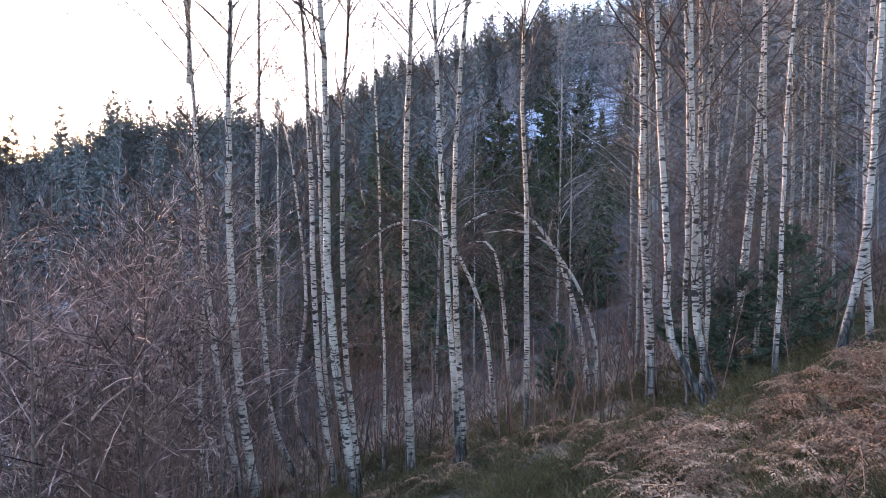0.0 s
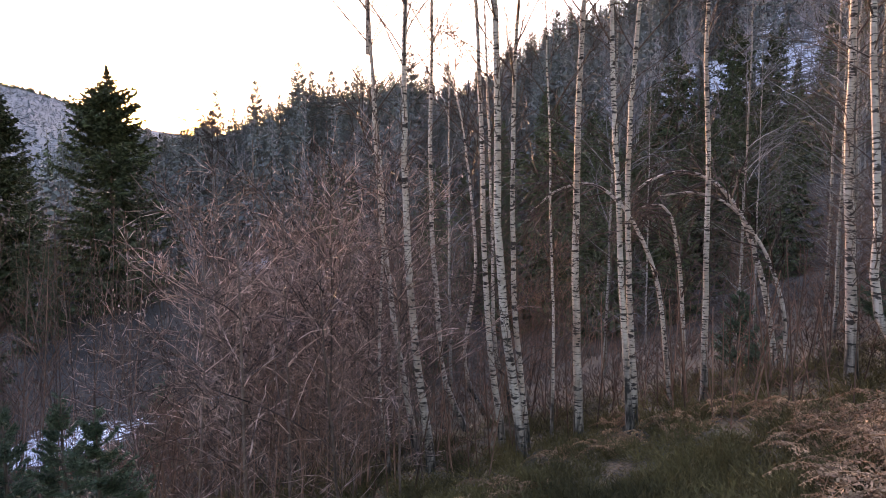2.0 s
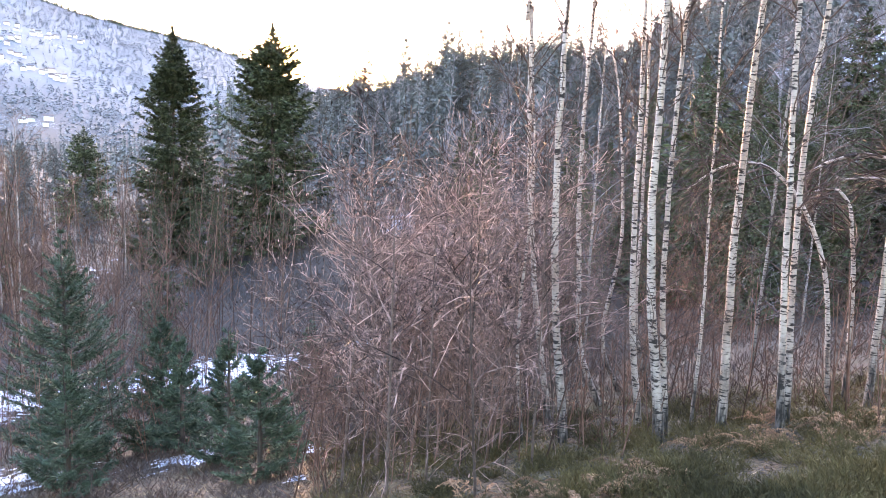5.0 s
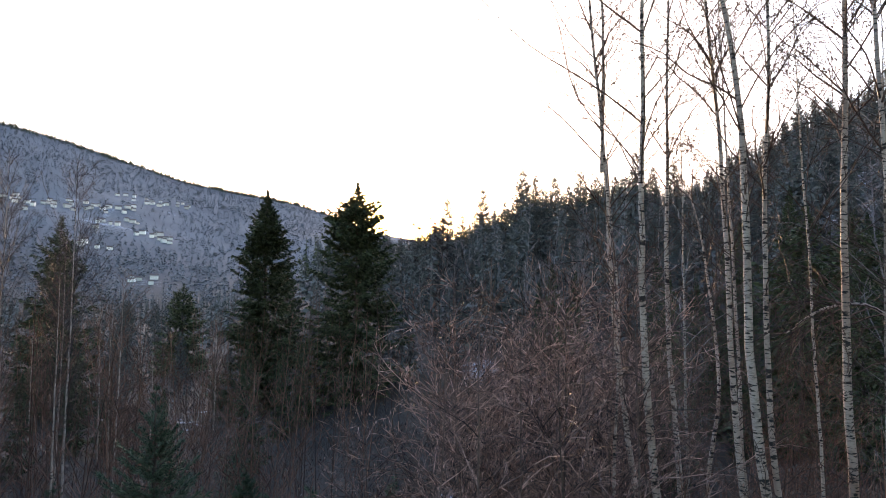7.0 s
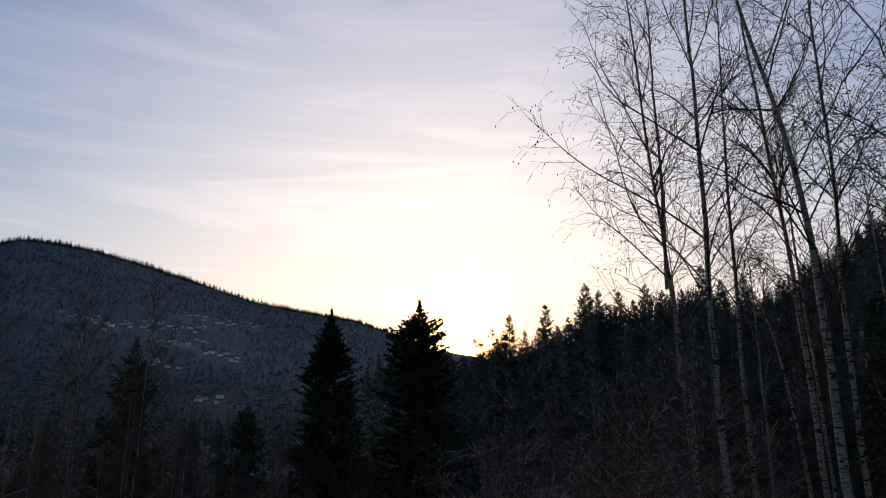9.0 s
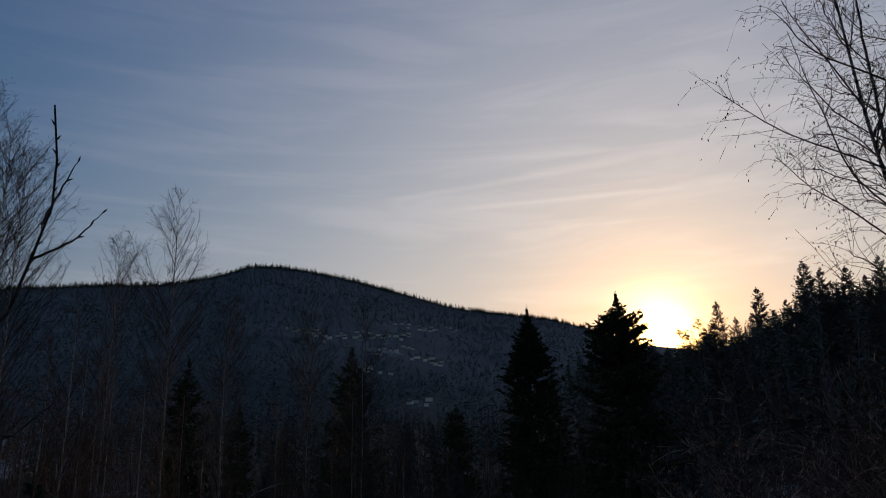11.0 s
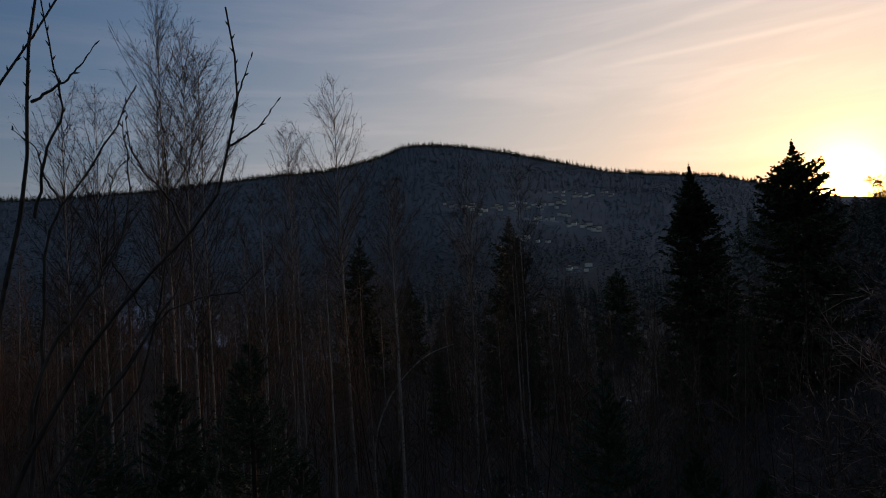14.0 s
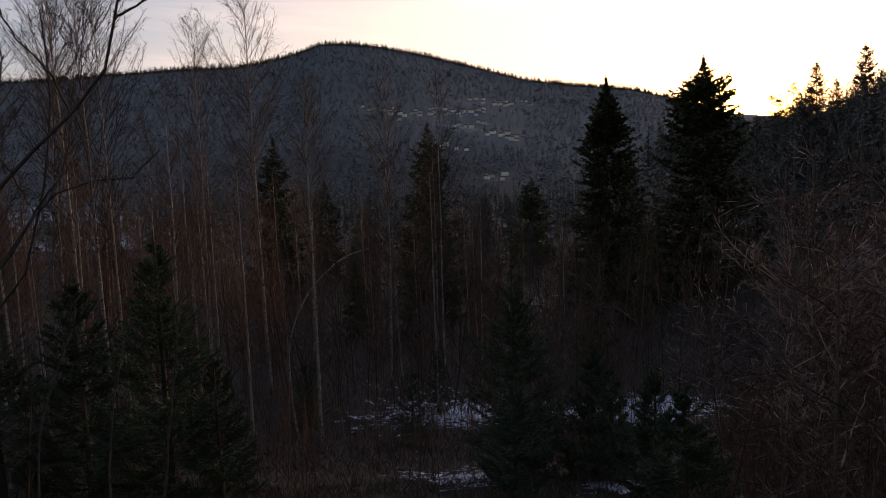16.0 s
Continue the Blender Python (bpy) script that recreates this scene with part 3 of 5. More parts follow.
def birch(name, height, girth, lean, az, seed, crown=0.45, twigs=6, fine=3, path=None, fork=None, twig_mat=None, bark=None, reach=0.29, sides=9, thick=1.0, single=True, spread=0.9, lift=0.18, dense=1.1, oval=False, taper=1.0, boughs=()):
    """A leafless birch: a slim white trunk, rising limbs and fine drooping twigs. lean: degrees to the right along the bearing az.
    path: places of its bend, as (sideways, up) in metres; fork: those of a second leader; boughs: those of each of its strong limbs."""
    rng = np.random.RandomState(seed)
    right, away = aside(az)
    if path is None:
        path = [(0, 0), (height * 0.3 * math.tan(radians(lean)), height * 0.3), (height * 0.65 * math.tan(radians(lean)), height * 0.65),
                (height * math.tan(radians(lean * 0.75)), height)]
    tip_s, tip_z = path[-1]
    if tip_z < height:
        before = path[-2]
        slope = (tip_s - before[0]) / max(tip_z - before[1], 0.3)
        path = path + [(tip_s + slope * (height - tip_z) * 0.7, height)]
    tree = new(name)
    leaders = [(path, girth, 1.0)] + ([(fork, girth * 0.55, 0.5)] if fork else [])
    limb_all, lr_all, stub_all, side = [], [], [], np.zeros((0, 4, 3))
    for way, wide, share in leaders:
        pts = curve_through([right * a + np.array([0, 0, z]) for a, z in way], 30)
        wob = np.cumsum(rng.normal(size=(30, 3)) * (0.004 if oval else 0.007) * (height / 10), axis=0)
        wob[:, 2] = 0
        pts = pts + wob - wob[0]
        t = np.linspace(0, 1, 30)
        flare = 1 + 0.35 * np.exp(-t * 30) if share == 1.0 else 1.0
        rad = wide / 2 * (1 - t) ** taper * flare * 0.9 + 0.004
        g = Geo()
        if share == 1.0:
            pts[0, 2] -= 0.12
        g.tubes(pts[None], rad[None], sides)
        part("trunk" if share == 1.0 else "fork", g, bark or BARK, tree, "" if bark else "white papery bark with dark scars", True)
        top = pts[-1, 2]
        from_u = crown if share == 1.0 else 0.1
        limb, r0 = shoots(rng, pts[None], rad[None], int(height * 3.2 * share * dense), from_u, 0.985,
                          (lambda u, q: (0.12 + reach * height * np.sin(np.pi * np.clip((1 - u) / (1 - crown), 0, 1) ** 1.15) ** 0.8) * q.uniform(0.55, 1.1, len(u))) if oval else
                          (lambda u, q: (0.2 + reach * height * (1 - u) ** 0.8 * share**0.3) * q.uniform(0.4, 1.2, len(u))), spread, lift, -0.12 if oval else 0.14, 10, 1.25 if oval else 1.0, 0.10 if oval else 0.15, 0.045 if oval else 0.06)
        limb_all.append(limb)
        lr_all.append(np.minimum(r0 * 0.34, 0.0072)[:, None] * np.linspace(1, 0.25, 10)[None] + 0.0027 * thick)
        if share == 1.0 and boughs:
            strong = []
            for line in boughs:
                bough_line = curve_through([right * a + np.array([0, 0, z]) for a, z in line], 10)
                start = np.array([np.interp(line[0][1], pts[:, 2], pts[:, c]) for c in range(3)])
                along_it = np.linspace(0, 1, 10)[:, None]
                strong.append(bough_line + (start - bough_line[0]) * (1 - along_it) + away * rng.uniform(-0.5, 0.5) * along_it + np.cumsum(rng.normal(size=(10, 3)) * 0.012, axis=0) * along_it)
            strong = np.array(strong)
            strong_r = np.full((len(strong), 1), wide * 0.115) * np.linspace(1, 0.22, 10)[None] + 0.0015
            limb_all.append(strong), lr_all.append(strong_r)
            side, _ = shoots(rng, strong, strong_r, 6, 0.25, 1.0, 0.38, 0.62, 0.0, 0.25, 4)
        if share == 1.0:
            stub_all, _ = shoots(rng, pts[None], rad[None], int(height * 2.6), 0.08, crown, 0.8 * min(1.0, height / 9), 1.0, 0.12, 0.10, 6)
    limb, lr = np.concatenate(limb_all), np.concatenate(lr_all)
    stub_r = 0.0058 * min(1.0, height / 9) * np.linspace(1, 0.3, 6)[None] + 0 * stub_all[:, :, 0]
    mat = twig_mat or TWIG
    if single:
        for k in range(len(limb)):
            g = Geo()
            g.tubes(limb[k:k + 1], lr[k:k + 1], 5)
            part("limb", g, mat, tree)
        for k in range(len(stub_all)):
            g = Geo()
            g.tubes(stub_all[k:k + 1], stub_r[k:k + 1], 4)
            part("dead_branch", g, mat, tree)
    else:
        g = Geo()
        g.tubes(limb, lr, 4), g.tubes(stub_all, stub_r, 3)
        part("branching", g, mat, tree, "fine dark branching", kind="stuff")
    g = Geo()
    bough = np.repeat(np.linalg.norm(limb[:, -1] - limb[:, 0], axis=1), twigs)
    tw, _ = shoots(rng, limb, lr, twigs, 0.12, 1.0, (lambda u, q: (0.10 + 0.24 * bough * (1.1 - u)) * q.uniform(0.5, 1.2, len(u))) if oval else (lambda u, q: q.uniform(0.25, 0.8, len(u))), 0.7 if oval else 0.6, 0.10 if oval else 0.05, 0.0 if oval else 0.20, 4)
    if oval:
        tw = tw[rng.uniform(size=len(tw)) < np.clip(bough / (0.55 * bough.max()), 0.08, 1)]
    tw = np.concatenate([tw, side])
    g.tubes(tw, 0 * tw[:, :, 0] + np.linspace(0.0037, 0.0021, 4)[None] * thick, 3)
    if fine:
        tt, _ = shoots(rng, tw, 0 * tw[:, :, 0] + 0.003, fine, 0.2, 1.0, lambda u, q: q.uniform(0.12, 0.40, len(u)), 0.6 if oval else 0.7, 0.1 if oval else -0.05, 0.0 if oval else 0.40, 3)
        for a, b in ((0, 1), (1, 2)):
            way = tt[:, b] - tt[:, a]
            size = np.linalg.norm(way, axis=1)
            g.blades(tt[:, a], unit(way), size * 1.1, np.full(len(tt), 0.0068 * thick), unit(rng.normal(size=way.shape)))
        ends = tt[:, -1]
        g.blades(ends, unit(rng.normal(size=ends.shape) * 0.4 + [0, 0, -1]), rng.uniform(0.02, 0.05, len(ends)), np.full(len(ends), 0.016), unit(rng.normal(size=ends.shape)))
    st, _ = shoots(rng, stub_all, stub_r, 4, 0.25, 1, 0.38, 0.7, 0.05, 0.1, 4)
    g.tubes(st, 0 * st[:, :, 0] + 0.0019, 3)
    part("twigwork", g, mat, tree, "fine reddish-brown twigs", kind="stuff")
    return tree


def shrub(name, height, spread, stems, seed, mat, limbs=13, twigs=5, fine=1, thick=0.017):
    """A leafless bush of several arching stems with forking pale twigs."""
    rng = np.random.RandomState(seed)
    t = np.linspace(0, 1, 10)[None, :, None]
    a = rng.uniform(0, 6.28, stems)
    out = np.stack([np.cos(a), np.sin(a), 0 * a], 1) * rng.uniform(0.2, 1, (stems, 1)) * spread
    top = rng.uniform(0.6, 1.0, (stems, 1)) * height
    line = out[:, None] * (0.28 + 0.72 * t**1.1) + np.array([0, 0, 1.0]) * (top[:, None] * t) + rng.normal(size=(stems, 1, 3)) * 0.14 * height * t * (1 - t) - np.array([0, 0, 0.1])
    line = line + np.cumsum(rng.normal(size=line.shape) * 0.018, axis=1)
    rad = thick * rng.uniform(0.45, 1, (stems, 1)) * np.linspace(1, 0.15, 10)[None] + 0.002
    bush = new(name)
    for k in range(stems):
        g = Geo()
        g.tubes(line[k:k + 1], rad[k:k + 1], 5)
        part("stem", g, BUSH_STEM, bush)
    limb, r0 = shoots(rng, line, rad, limbs, 0.15, 0.98, lambda u, q: height * 0.40 * (1.1 - u) * q.uniform(0.45, 1.2, len(u)) + 0.2, 0.85, 0.16, -0.12, 9)
    lr = np.minimum(r0 * 0.5, 0.0062)[:, None] * np.linspace(1, 0.25, 9)[None] + 0.0014
    g = Geo()
    g.tubes(limb, lr, 4)
    tw, _ = shoots(rng, limb, lr, twigs, 0.15, 1.0, lambda u, q: q.uniform(0.1, 0.42, len(u)), 0.75, 0.12, -0.1, 4)
    g.tubes(tw, 0 * tw[:, :, 0] + np.linspace(0.0023, 0.0012, 4)[None], 3)
    if fine:
        tt, _ = shoots(rng, tw, 0 * tw[:, :, 0] + 0.003, fine, 0.2, 1.0, lambda u, q: q.uniform(0.06, 0.18, len(u)), 0.7, 0.1, 0.0, 3)
        way = tt[:, 2] - tt[:, 0]
        g.blades(tt[:, 0], unit(way), np.linalg.norm(way, axis=1), np.full(len(tt), 0.0036), unit(rng.normal(size=way.shape)))
    part("twigwork", g, mat, bush, "mass of fine pale reddish twigs", kind="stuff")
    return bush


def spruce(name, height, radius, seed, step=0.42, arms=6, sprays=11, needles=0, mat=None, gap=0.0, blade=0.16, power=0.8, longest=0.9, full=1, peak=0.06, slender=True, shortest=0.14, spire=0.0, uneven=0.16):
    """A spruce: whorls of arms that droop and turn up at the tip, hung with sprays of needles."""
    rng = np.random.RandomState(seed)
    tree = new(name)
    z = np.linspace(0, height, 16)
    trunk = np.stack([0 * z, 0 * z, z], 1) + np.cumsum(rng.normal(size=(16, 3)) * 0.008 * height / 10, axis=0)
    trunk[0, 2] = -0.15
    rad = (0.011 * height + 0.01) * (1 - z / height) ** 0.9 + 0.006
    g = Geo()
    g.tubes(trunk[None], rad[None], 8)
    part("trunk", g, SPRUCE_BARK, tree, "straight grey-brown trunk", True)
    g = Geo()
    levels = np.arange(0.05 + 0.06 * height * (gap > 0), height * 0.985, step * 0.5)
    lv = np.concatenate([np.repeat(levels, arms // 2 + 1), np.repeat(levels[levels > height * (0.7 if height > 8 else 2)], full * (arms // 2))])
    if height < 6:
        lv = lv[rng.uniform(size=len(lv)) < np.clip((1 - lv / height) * 4 + 0.12, 0, 1)]
    m = len(lv)
    lv = np.clip(lv + rng.normal(size=m) * step * 0.4, 0.1, height * 0.99)
    frac = 1 - lv / height
    a = rng.uniform(0, 6.28, m)
    lobes = 1 + 0.22 * np.sin(a * 2 + seed) * np.sin(lv * 1.1 + seed) + rng.normal(size=m) * uneven
    size = np.clip(radius * (peak + 0.95 * frac**power) * np.clip(frac * (6 if slender else 15), 0.12, 1) * lobes, 0.08 if height > 6 else 0.04, None) * np.where(frac > 0.9, 0.85, 1.0)
    if spire:
        size = size * np.clip(frac / spire, 0.16, 1) ** 0.9
    out = np.stack([np.cos(a), np.sin(a), 0 * a], 1)
    t = np.linspace(0, 1, 3)[None, :, None]
    rise = np.where(frac < 0.22, 0.12 if spire else 0.38, np.where(frac < 0.5, 0.12, -0.18))[:, None, None] + rng.normal(size=(m, 1, 1)) * 0.08
    if height < 6:
        rise = np.where(frac < 0.25, 0.75, np.where(frac < 0.6, 0.45, 0.22))[:, None, None] + rng.normal(size=(m, 1, 1)) * 0.08
    start = np.stack([np.interp(lv, z, trunk[:, c]) for c in range(3)], 1)
    arm = start[:, None] + out[:, None] * size[:, None, None] * t + np.array([0, 0, 1.0]) * size[:, None, None] * (rise * t - 0.28 * t * (1 - t) * 1.6 + 0.10 * t**3)
    ar = (0.0028 * height**0.5 + 0.004) * np.linspace(1, 0.25, 3)[None] + 0 * size[:, None]
    g.tubes(arm, ar, 3)
    part("branching", g, SPRUCE_BARK, tree, "whorls of drooping arms", kind="stuff")
    g = Geo()
    per = np.clip((sprays * (0.35 + 0.65 * size / radius)).astype(int), 3, None)
    idx = np.repeat(np.arange(m), per)
    u = rng.uniform(0.10, 1.0, len(idx)) ** 0.8
    base, tan = along(arm[idx], u)
    hand = np.where(rng.uniform(size=len(idx)) < 0.5, 1.0, -1.0)
    side = unit(np.cross(tan, np.array([0, 0, 1.0]))) * hand[:, None]
    way = unit(tan * rng.uniform(0.5, 1.1, (len(idx), 1)) + side * rng.uniform(0.3, 1.0, (len(idx), 1)) + np.array([0, 0, 1.0]) * (rng.uniform(-0.75, 0.05, (len(idx), 1)) if height > 6 else rng.uniform(-0.25, 0.35, (len(idx), 1))))
    length = np.clip(size[idx] * rng.uniform(0.18, 0.42, len(idx)) * (1.2 - 0.6 * u), shortest if height > 6 else 0.08, longest)
    if needles:
        j = np.repeat(np.arange(len(idx)), needles)
        s = rng.uniform(0, 1, len(j))
        b = base[j] + way[j] * (s * length[j])[:, None]
        spin = unit(rng.normal(size=(len(j), 3)))
        w = unit(way[j] * 0.75 + unit(spin - way[j] * (spin * way[j]).sum(1, keepdims=True)))
        g.blades(b, w, rng.uniform(0.02, 0.04, len(j)) * (1 + height * 0.07), np.full(len(j), 0.0065) * (1 + height * 0.07), unit(rng.normal(size=(len(j), 3))))
        length = length * 0.9
    nrm = unit(np.array([0, 0, 1.0]) + rng.normal(size=(len(idx), 3)) * 0.6)
    g.blades(base, way, length, np.clip(length * 0.42, 0.015, blade), nrm)
    way2 = unit(way + rng.normal(size=way.shape) * 0.45 + np.array([0, 0, -0.25]))
    g.blades(base + way * (length * 0.3)[:, None], way2, length * 0.7, np.clip(length * 0.4, 0.015, blade), unit(rng.normal(size=way.shape)))
    tip = trunk[-1:] + rng.normal(size=(14, 3)) * [0.02, 0.02, 0.12] - [0, 0, 0.25]
    g.blades(tip, unit(rng.normal(size=(14, 3)) * [0.6, 0.6, 0.2] + [0, 0, 0.9]), np.full(14, 0.2 if height > 6 else 0.07), np.full(14, 0.05 if height > 6 else 0.012), unit(rng.normal(size=(14, 3))))
    part("foliage", g, mat or NEEDLE, tree, "dense dark green needles", kind="stuff")
    return tree


def put(tree, az, r, turn=0.0, scale=1.0):
    """Stands a thing on the ground."""
    p = spot(az, r)
    tree.matrix_basis = pose(p.x, p.y, p.z, 0, 0, turn) @ Matrix.Scale(scale, 4)
    return tree


# the stand of birches on the bank
GROUP = "birches on the bank"


def bank_birch(az, r, girth, height, seed, path, fork=None, crown=0.42, label="slim leafless birch with white scarred bark on the bank", twigs=10, fine=3, **more):
    tree = birch("birch_tree", height, girth * 0.9, 0, az, seed, crown=crown, path=[(0, 0)] + path, fork=fork, twigs=twigs, fine=fine, thick=0.95, dense=0.70 if "boughs" in more else 0.82, spread=0.74, **more)
    return put(tagged(tree, label, "tree", GROUP), az, r)


bank_birch(17.0, 8.5, 0.095, 11.0, 101, [(-0.45, 2.9), (-0.62, 5.7), (-0.80, 7.5), (-0.87, 8.7)], fork=[(-0.58, 5.2), (-0.56, 6.3), (-0.63, 8.7), (-0.63, 10.4)], label="leafless birch with two leaders and white bark", crown=0.36, reach=0.22,
           boughs=[[(-0.62, 5.32), (-1.04, 5.84), (-1.42, 6.31), (-1.58, 6.65)], [(-0.62, 5.75), (-0.94, 6.24), (-1.06, 6.8), (-1.22, 7.55), (-1.29, 8.06)], [(-0.58, 7.02), (-0.88, 7.72), (-1.25, 8.56), (-1.4, 9.13)]])
bank_birch(15.7, 7.4, 0.112, 10.5, 102, [(-0.16, 1.5), (-0.28, 4.0), (-0.25, 5.6), (-0.23, 8.1)],
           boughs=[[(-0.28, 5.26), (-0.66, 5.6), (-1.05, 5.89), (-1.52, 6.27), (-1.90, 6.76)], [(-0.28, 6.28), (-0.68, 6.63), (-1.14, 7.06), (-1.39, 7.56)], [(-0.23, 6.24), (-0.04, 6.86), (0.19, 7.42)], [(-0.28, 6.65), (-0.51, 7.12), (-0.79, 7.4)]])
bank_birch(12.3, 9.5, 0.098, 11.0, 103, [(-0.24, 0.4), (-0.48, 2.1), (-0.50, 5.3), (-0.40, 9.1)])
bank_birch(10.7, 10.5, 0.085, 6.6, 104, [(-0.22, 0.3), (-0.2, 2.5), (-0.29, 3.8), (-0.57, 5.4), (-0.80, 5.9)], crown=0.5, label="crooked birch bent over near its top")
bank_birch(9.3, 7.7, 0.088, 10.0, 105, [(-0.17, 1.3), (-0.30, 3.9), (-0.33, 5.2), (-0.43, 6.5), (-0.52, 8.0)], boughs=[[(-0.44, 5.83), (-0.63, 6.2), (-0.76, 6.78)]])
bank_birch(8.4, 10.0, 0.070, 9.0, 106, [(-0.25, 0.8), (-0.31, 2.4), (-0.41, 5.2)])
bank_birch(7.6, 7.0, 0.118, 10.5, 107, [(-0.13, 1.0), (-0.22, 1.9), (-0.26, 3.6), (-0.31, 4.9), (-0.43, 6.1), (-0.67, 7.4)], label="birch whose top sweeps aside, white bark, black foot",
           boughs=[[(-0.36, 4.97), (-0.53, 5.12), (-0.75, 5.23), (-1.07, 5.52), (-1.36, 5.61)], [(-0.43, 6.1), (-0.86, 6.29), (-1.33, 6.38)], [(-0.43, 6.1), (-0.24, 6.41), (-0.11, 6.76)]])
bank_birch(7.2, 7.15, 0.074, 9.5, 108, [(-0.18, 1.9), (-0.22, 3.9), (-0.18, 5.1), (-0.16, 7.2)], boughs=[[(-0.21, 5.1), (0.0, 5.37), (0.18, 5.7)], [(-0.17, 5.64), (0.1, 6.02), (0.39, 6.45)], [(-0.18, 5.7), (-0.32, 6.04), (-0.4, 6.51)]])
bank_birch(2.8, 7.4, 0.109, 10.0, 109, [(-0.04, 1.2), (-0.05, 3.5), (0.01, 5.0), (0.08, 6.8)], boughs=[[(0.0, 5.45), (-0.31, 5.82), (-0.76, 6.34)], [(-0.03, 4.89), (-0.35, 5.27), (-0.59, 5.63)]])
bank_birch(-1.6, 7.0, 0.080, 9.5, 110, [(-0.08, 1.1), (-0.22, 3.2), (-0.25, 3.9)])
bank_birch(-1.9, 7.2, 0.082, 9.0, 111, [(-0.05, 1.1), (-0.11, 3.2), (-0.05, 4.1)])
bank_birch(-7.3, 8.2, 0.084, 9.5, 112, [(-0.01, 1.1), (-0.03, 2.5), (-0.09, 3.9), (-0.08, 5.0)])
bank_birch(5.1, 7.4, 0.036, 6.5, 113, [(0.0, 1.2), (-0.04, 3.2), (-0.1, 5.0)], twigs=4, label="thin sapling birch with grey stem")
bank_birch(19.5, 7.6, 0.045, 6.0, 114, [(-0.1, 1.2), (-0.05, 3.0), (-0.15, 5.0)], twigs=4, label="thin sapling birch with grey stem")
NEAR_FERN = "leafless birch with white bark beside dead bracken"
bank_birch(-17.6, 7.7, 0.130, 11.0, 201, [(-0.04, 1.0), (-0.11, 2.0), (-0.11, 3.2), (-0.14, 4.5)], crown=0.30, taper=1.35, label=NEAR_FERN)
bank_birch(-22.4, 6.6, 0.088, 10.0, 202, [(-0.32, 0.4), (-0.44, 1.5), (-0.50, 2.2), (-0.56, 3.8)], crown=0.3, taper=1.35, label="birch bent at its black foot, white above")
bank_birch(-22.7, 6.75, 0.084, 10.0, 203, [(-0.16, 0.5), (-0.23, 1.75), (-0.27, 2.5), (-0.29, 3.8)], crown=0.3, taper=1.35, label="birch with a black foot and white stem")
bank_birch(-21.8, 7.6, 0.070, 9.0, 204, [(-0.08, 1.2), (-0.1, 3.2)], crown=0.3, taper=1.35, label=NEAR_FERN)
bank_birch(-23.5, 9.5, 0.135, 11.0, 205, [(0.12, 0.8), (0.29, 2.6), (0.36, 3.5), (0.39, 4.6)], crown=0.3, taper=1.35, label="stout birch leaning over the bracken")
bank_birch(-20.6, 7.0, 0.062, 9.0, 212, [(-0.05, 0.8), (-0.02, 2.0), (-0.06, 3.6)], crown=0.3, taper=1.35, label=NEAR_FERN)
bank_birch(-21.3, 7.3, 0.056, 9.0, 213, [(0.06, 0.8), (0.02, 2.0), (0.05, 3.6)], crown=0.3, taper=1.35, label=NEAR_FERN)
bank_birch(-25.3, 7.9, 0.055, 8.0, 206, [(0.05, 1.0), (0.07, 3.5)], crown=0.3, taper=1.35, label=NEAR_FERN)
bank_birch(-26.7, 6.6, 0.050, 7.5, 207, [(0.05, 1.0), (0.1, 2.6), (0.18, 3.8)], crown=0.3, taper=1.35, label=NEAR_FERN)
bank_birch(-30.8, 6.8, 0.080, 9.0, 208, [(0.09, 0.44), (0.21, 1.5), (0.24, 2.0), (0.28, 3.2)], crown=0.3, taper=1.35, label=NEAR_FERN)
bank_birch(-33.0, 6.9, 0.066, 9.0, 209, [(-0.06, 1.0), (0.0, 3.5)], crown=0.3, taper=1.35, label=NEAR_FERN)
bank_birch(-22.0, 13.0, 0.085, 10.0, 210, [(-0.06, 0.6), (0.04, 1.8), (0.07, 3.4), (0.20, 5.9)], crown=0.3, taper=1.35, label=NEAR_FERN)
bank_birch(-22.5, 11.0, 0.060, 8.5, 211, [(-0.05, 0.6), (0.0, 1.6), (0.25, 3.5), (0.27, 4.7)], crown=0.3, taper=1.35, label=NEAR_FERN)


def arched(name, az, r, girth, path, seed):
    """A birch bowed to the ground side by old snow, with twigs hanging along its bow."""
    rng = np.random.RandomState(seed)
    right, away = aside(az)
    pts = curve_through([right * s + np.array([0, 0, z]) for s, z in path], 36)
    t = np.linspace(0, 1, 36)
    rad = girth / 2 * (1 - t) ** 0.45 + 0.005
    tree = new(name)
    g = Geo()
    pts[0, 2] -= 0.1
    g.tubes(pts[None], rad[None], 8)
    part("trunk", g, BARK, tree, "white bark, bowed over", True)
    limb, r0 = shoots(rng, pts[None], rad[None], 26, 0.4, 1.0, 0.75, 0.8, -0.05, 0.18, 6)
    lr = np.minimum(r0 * 0.4, 0.008)[:, None] * np.linspace(1, 0.3, 6)[None] + 0.0018
    g = Geo()
    g.tubes(limb, lr, 4)
    tw, _ = shoots(rng, limb, lr, 6, 0.2, 1.0, lambda u, q: q.uniform(0.15, 0.5, len(u)), 0.6, -0.1, 0.3, 4)
    g.tubes(tw, 0 * tw[:, :, 0] + np.linspace(0.0042, 0.0024, 4)[None], 3)
    part("twigwork", g, TWIG, tree, kind="stuff")
    return put(tagged(tree, "thin birch bowed over in an arch", "tree", "arched birches"), az, r)


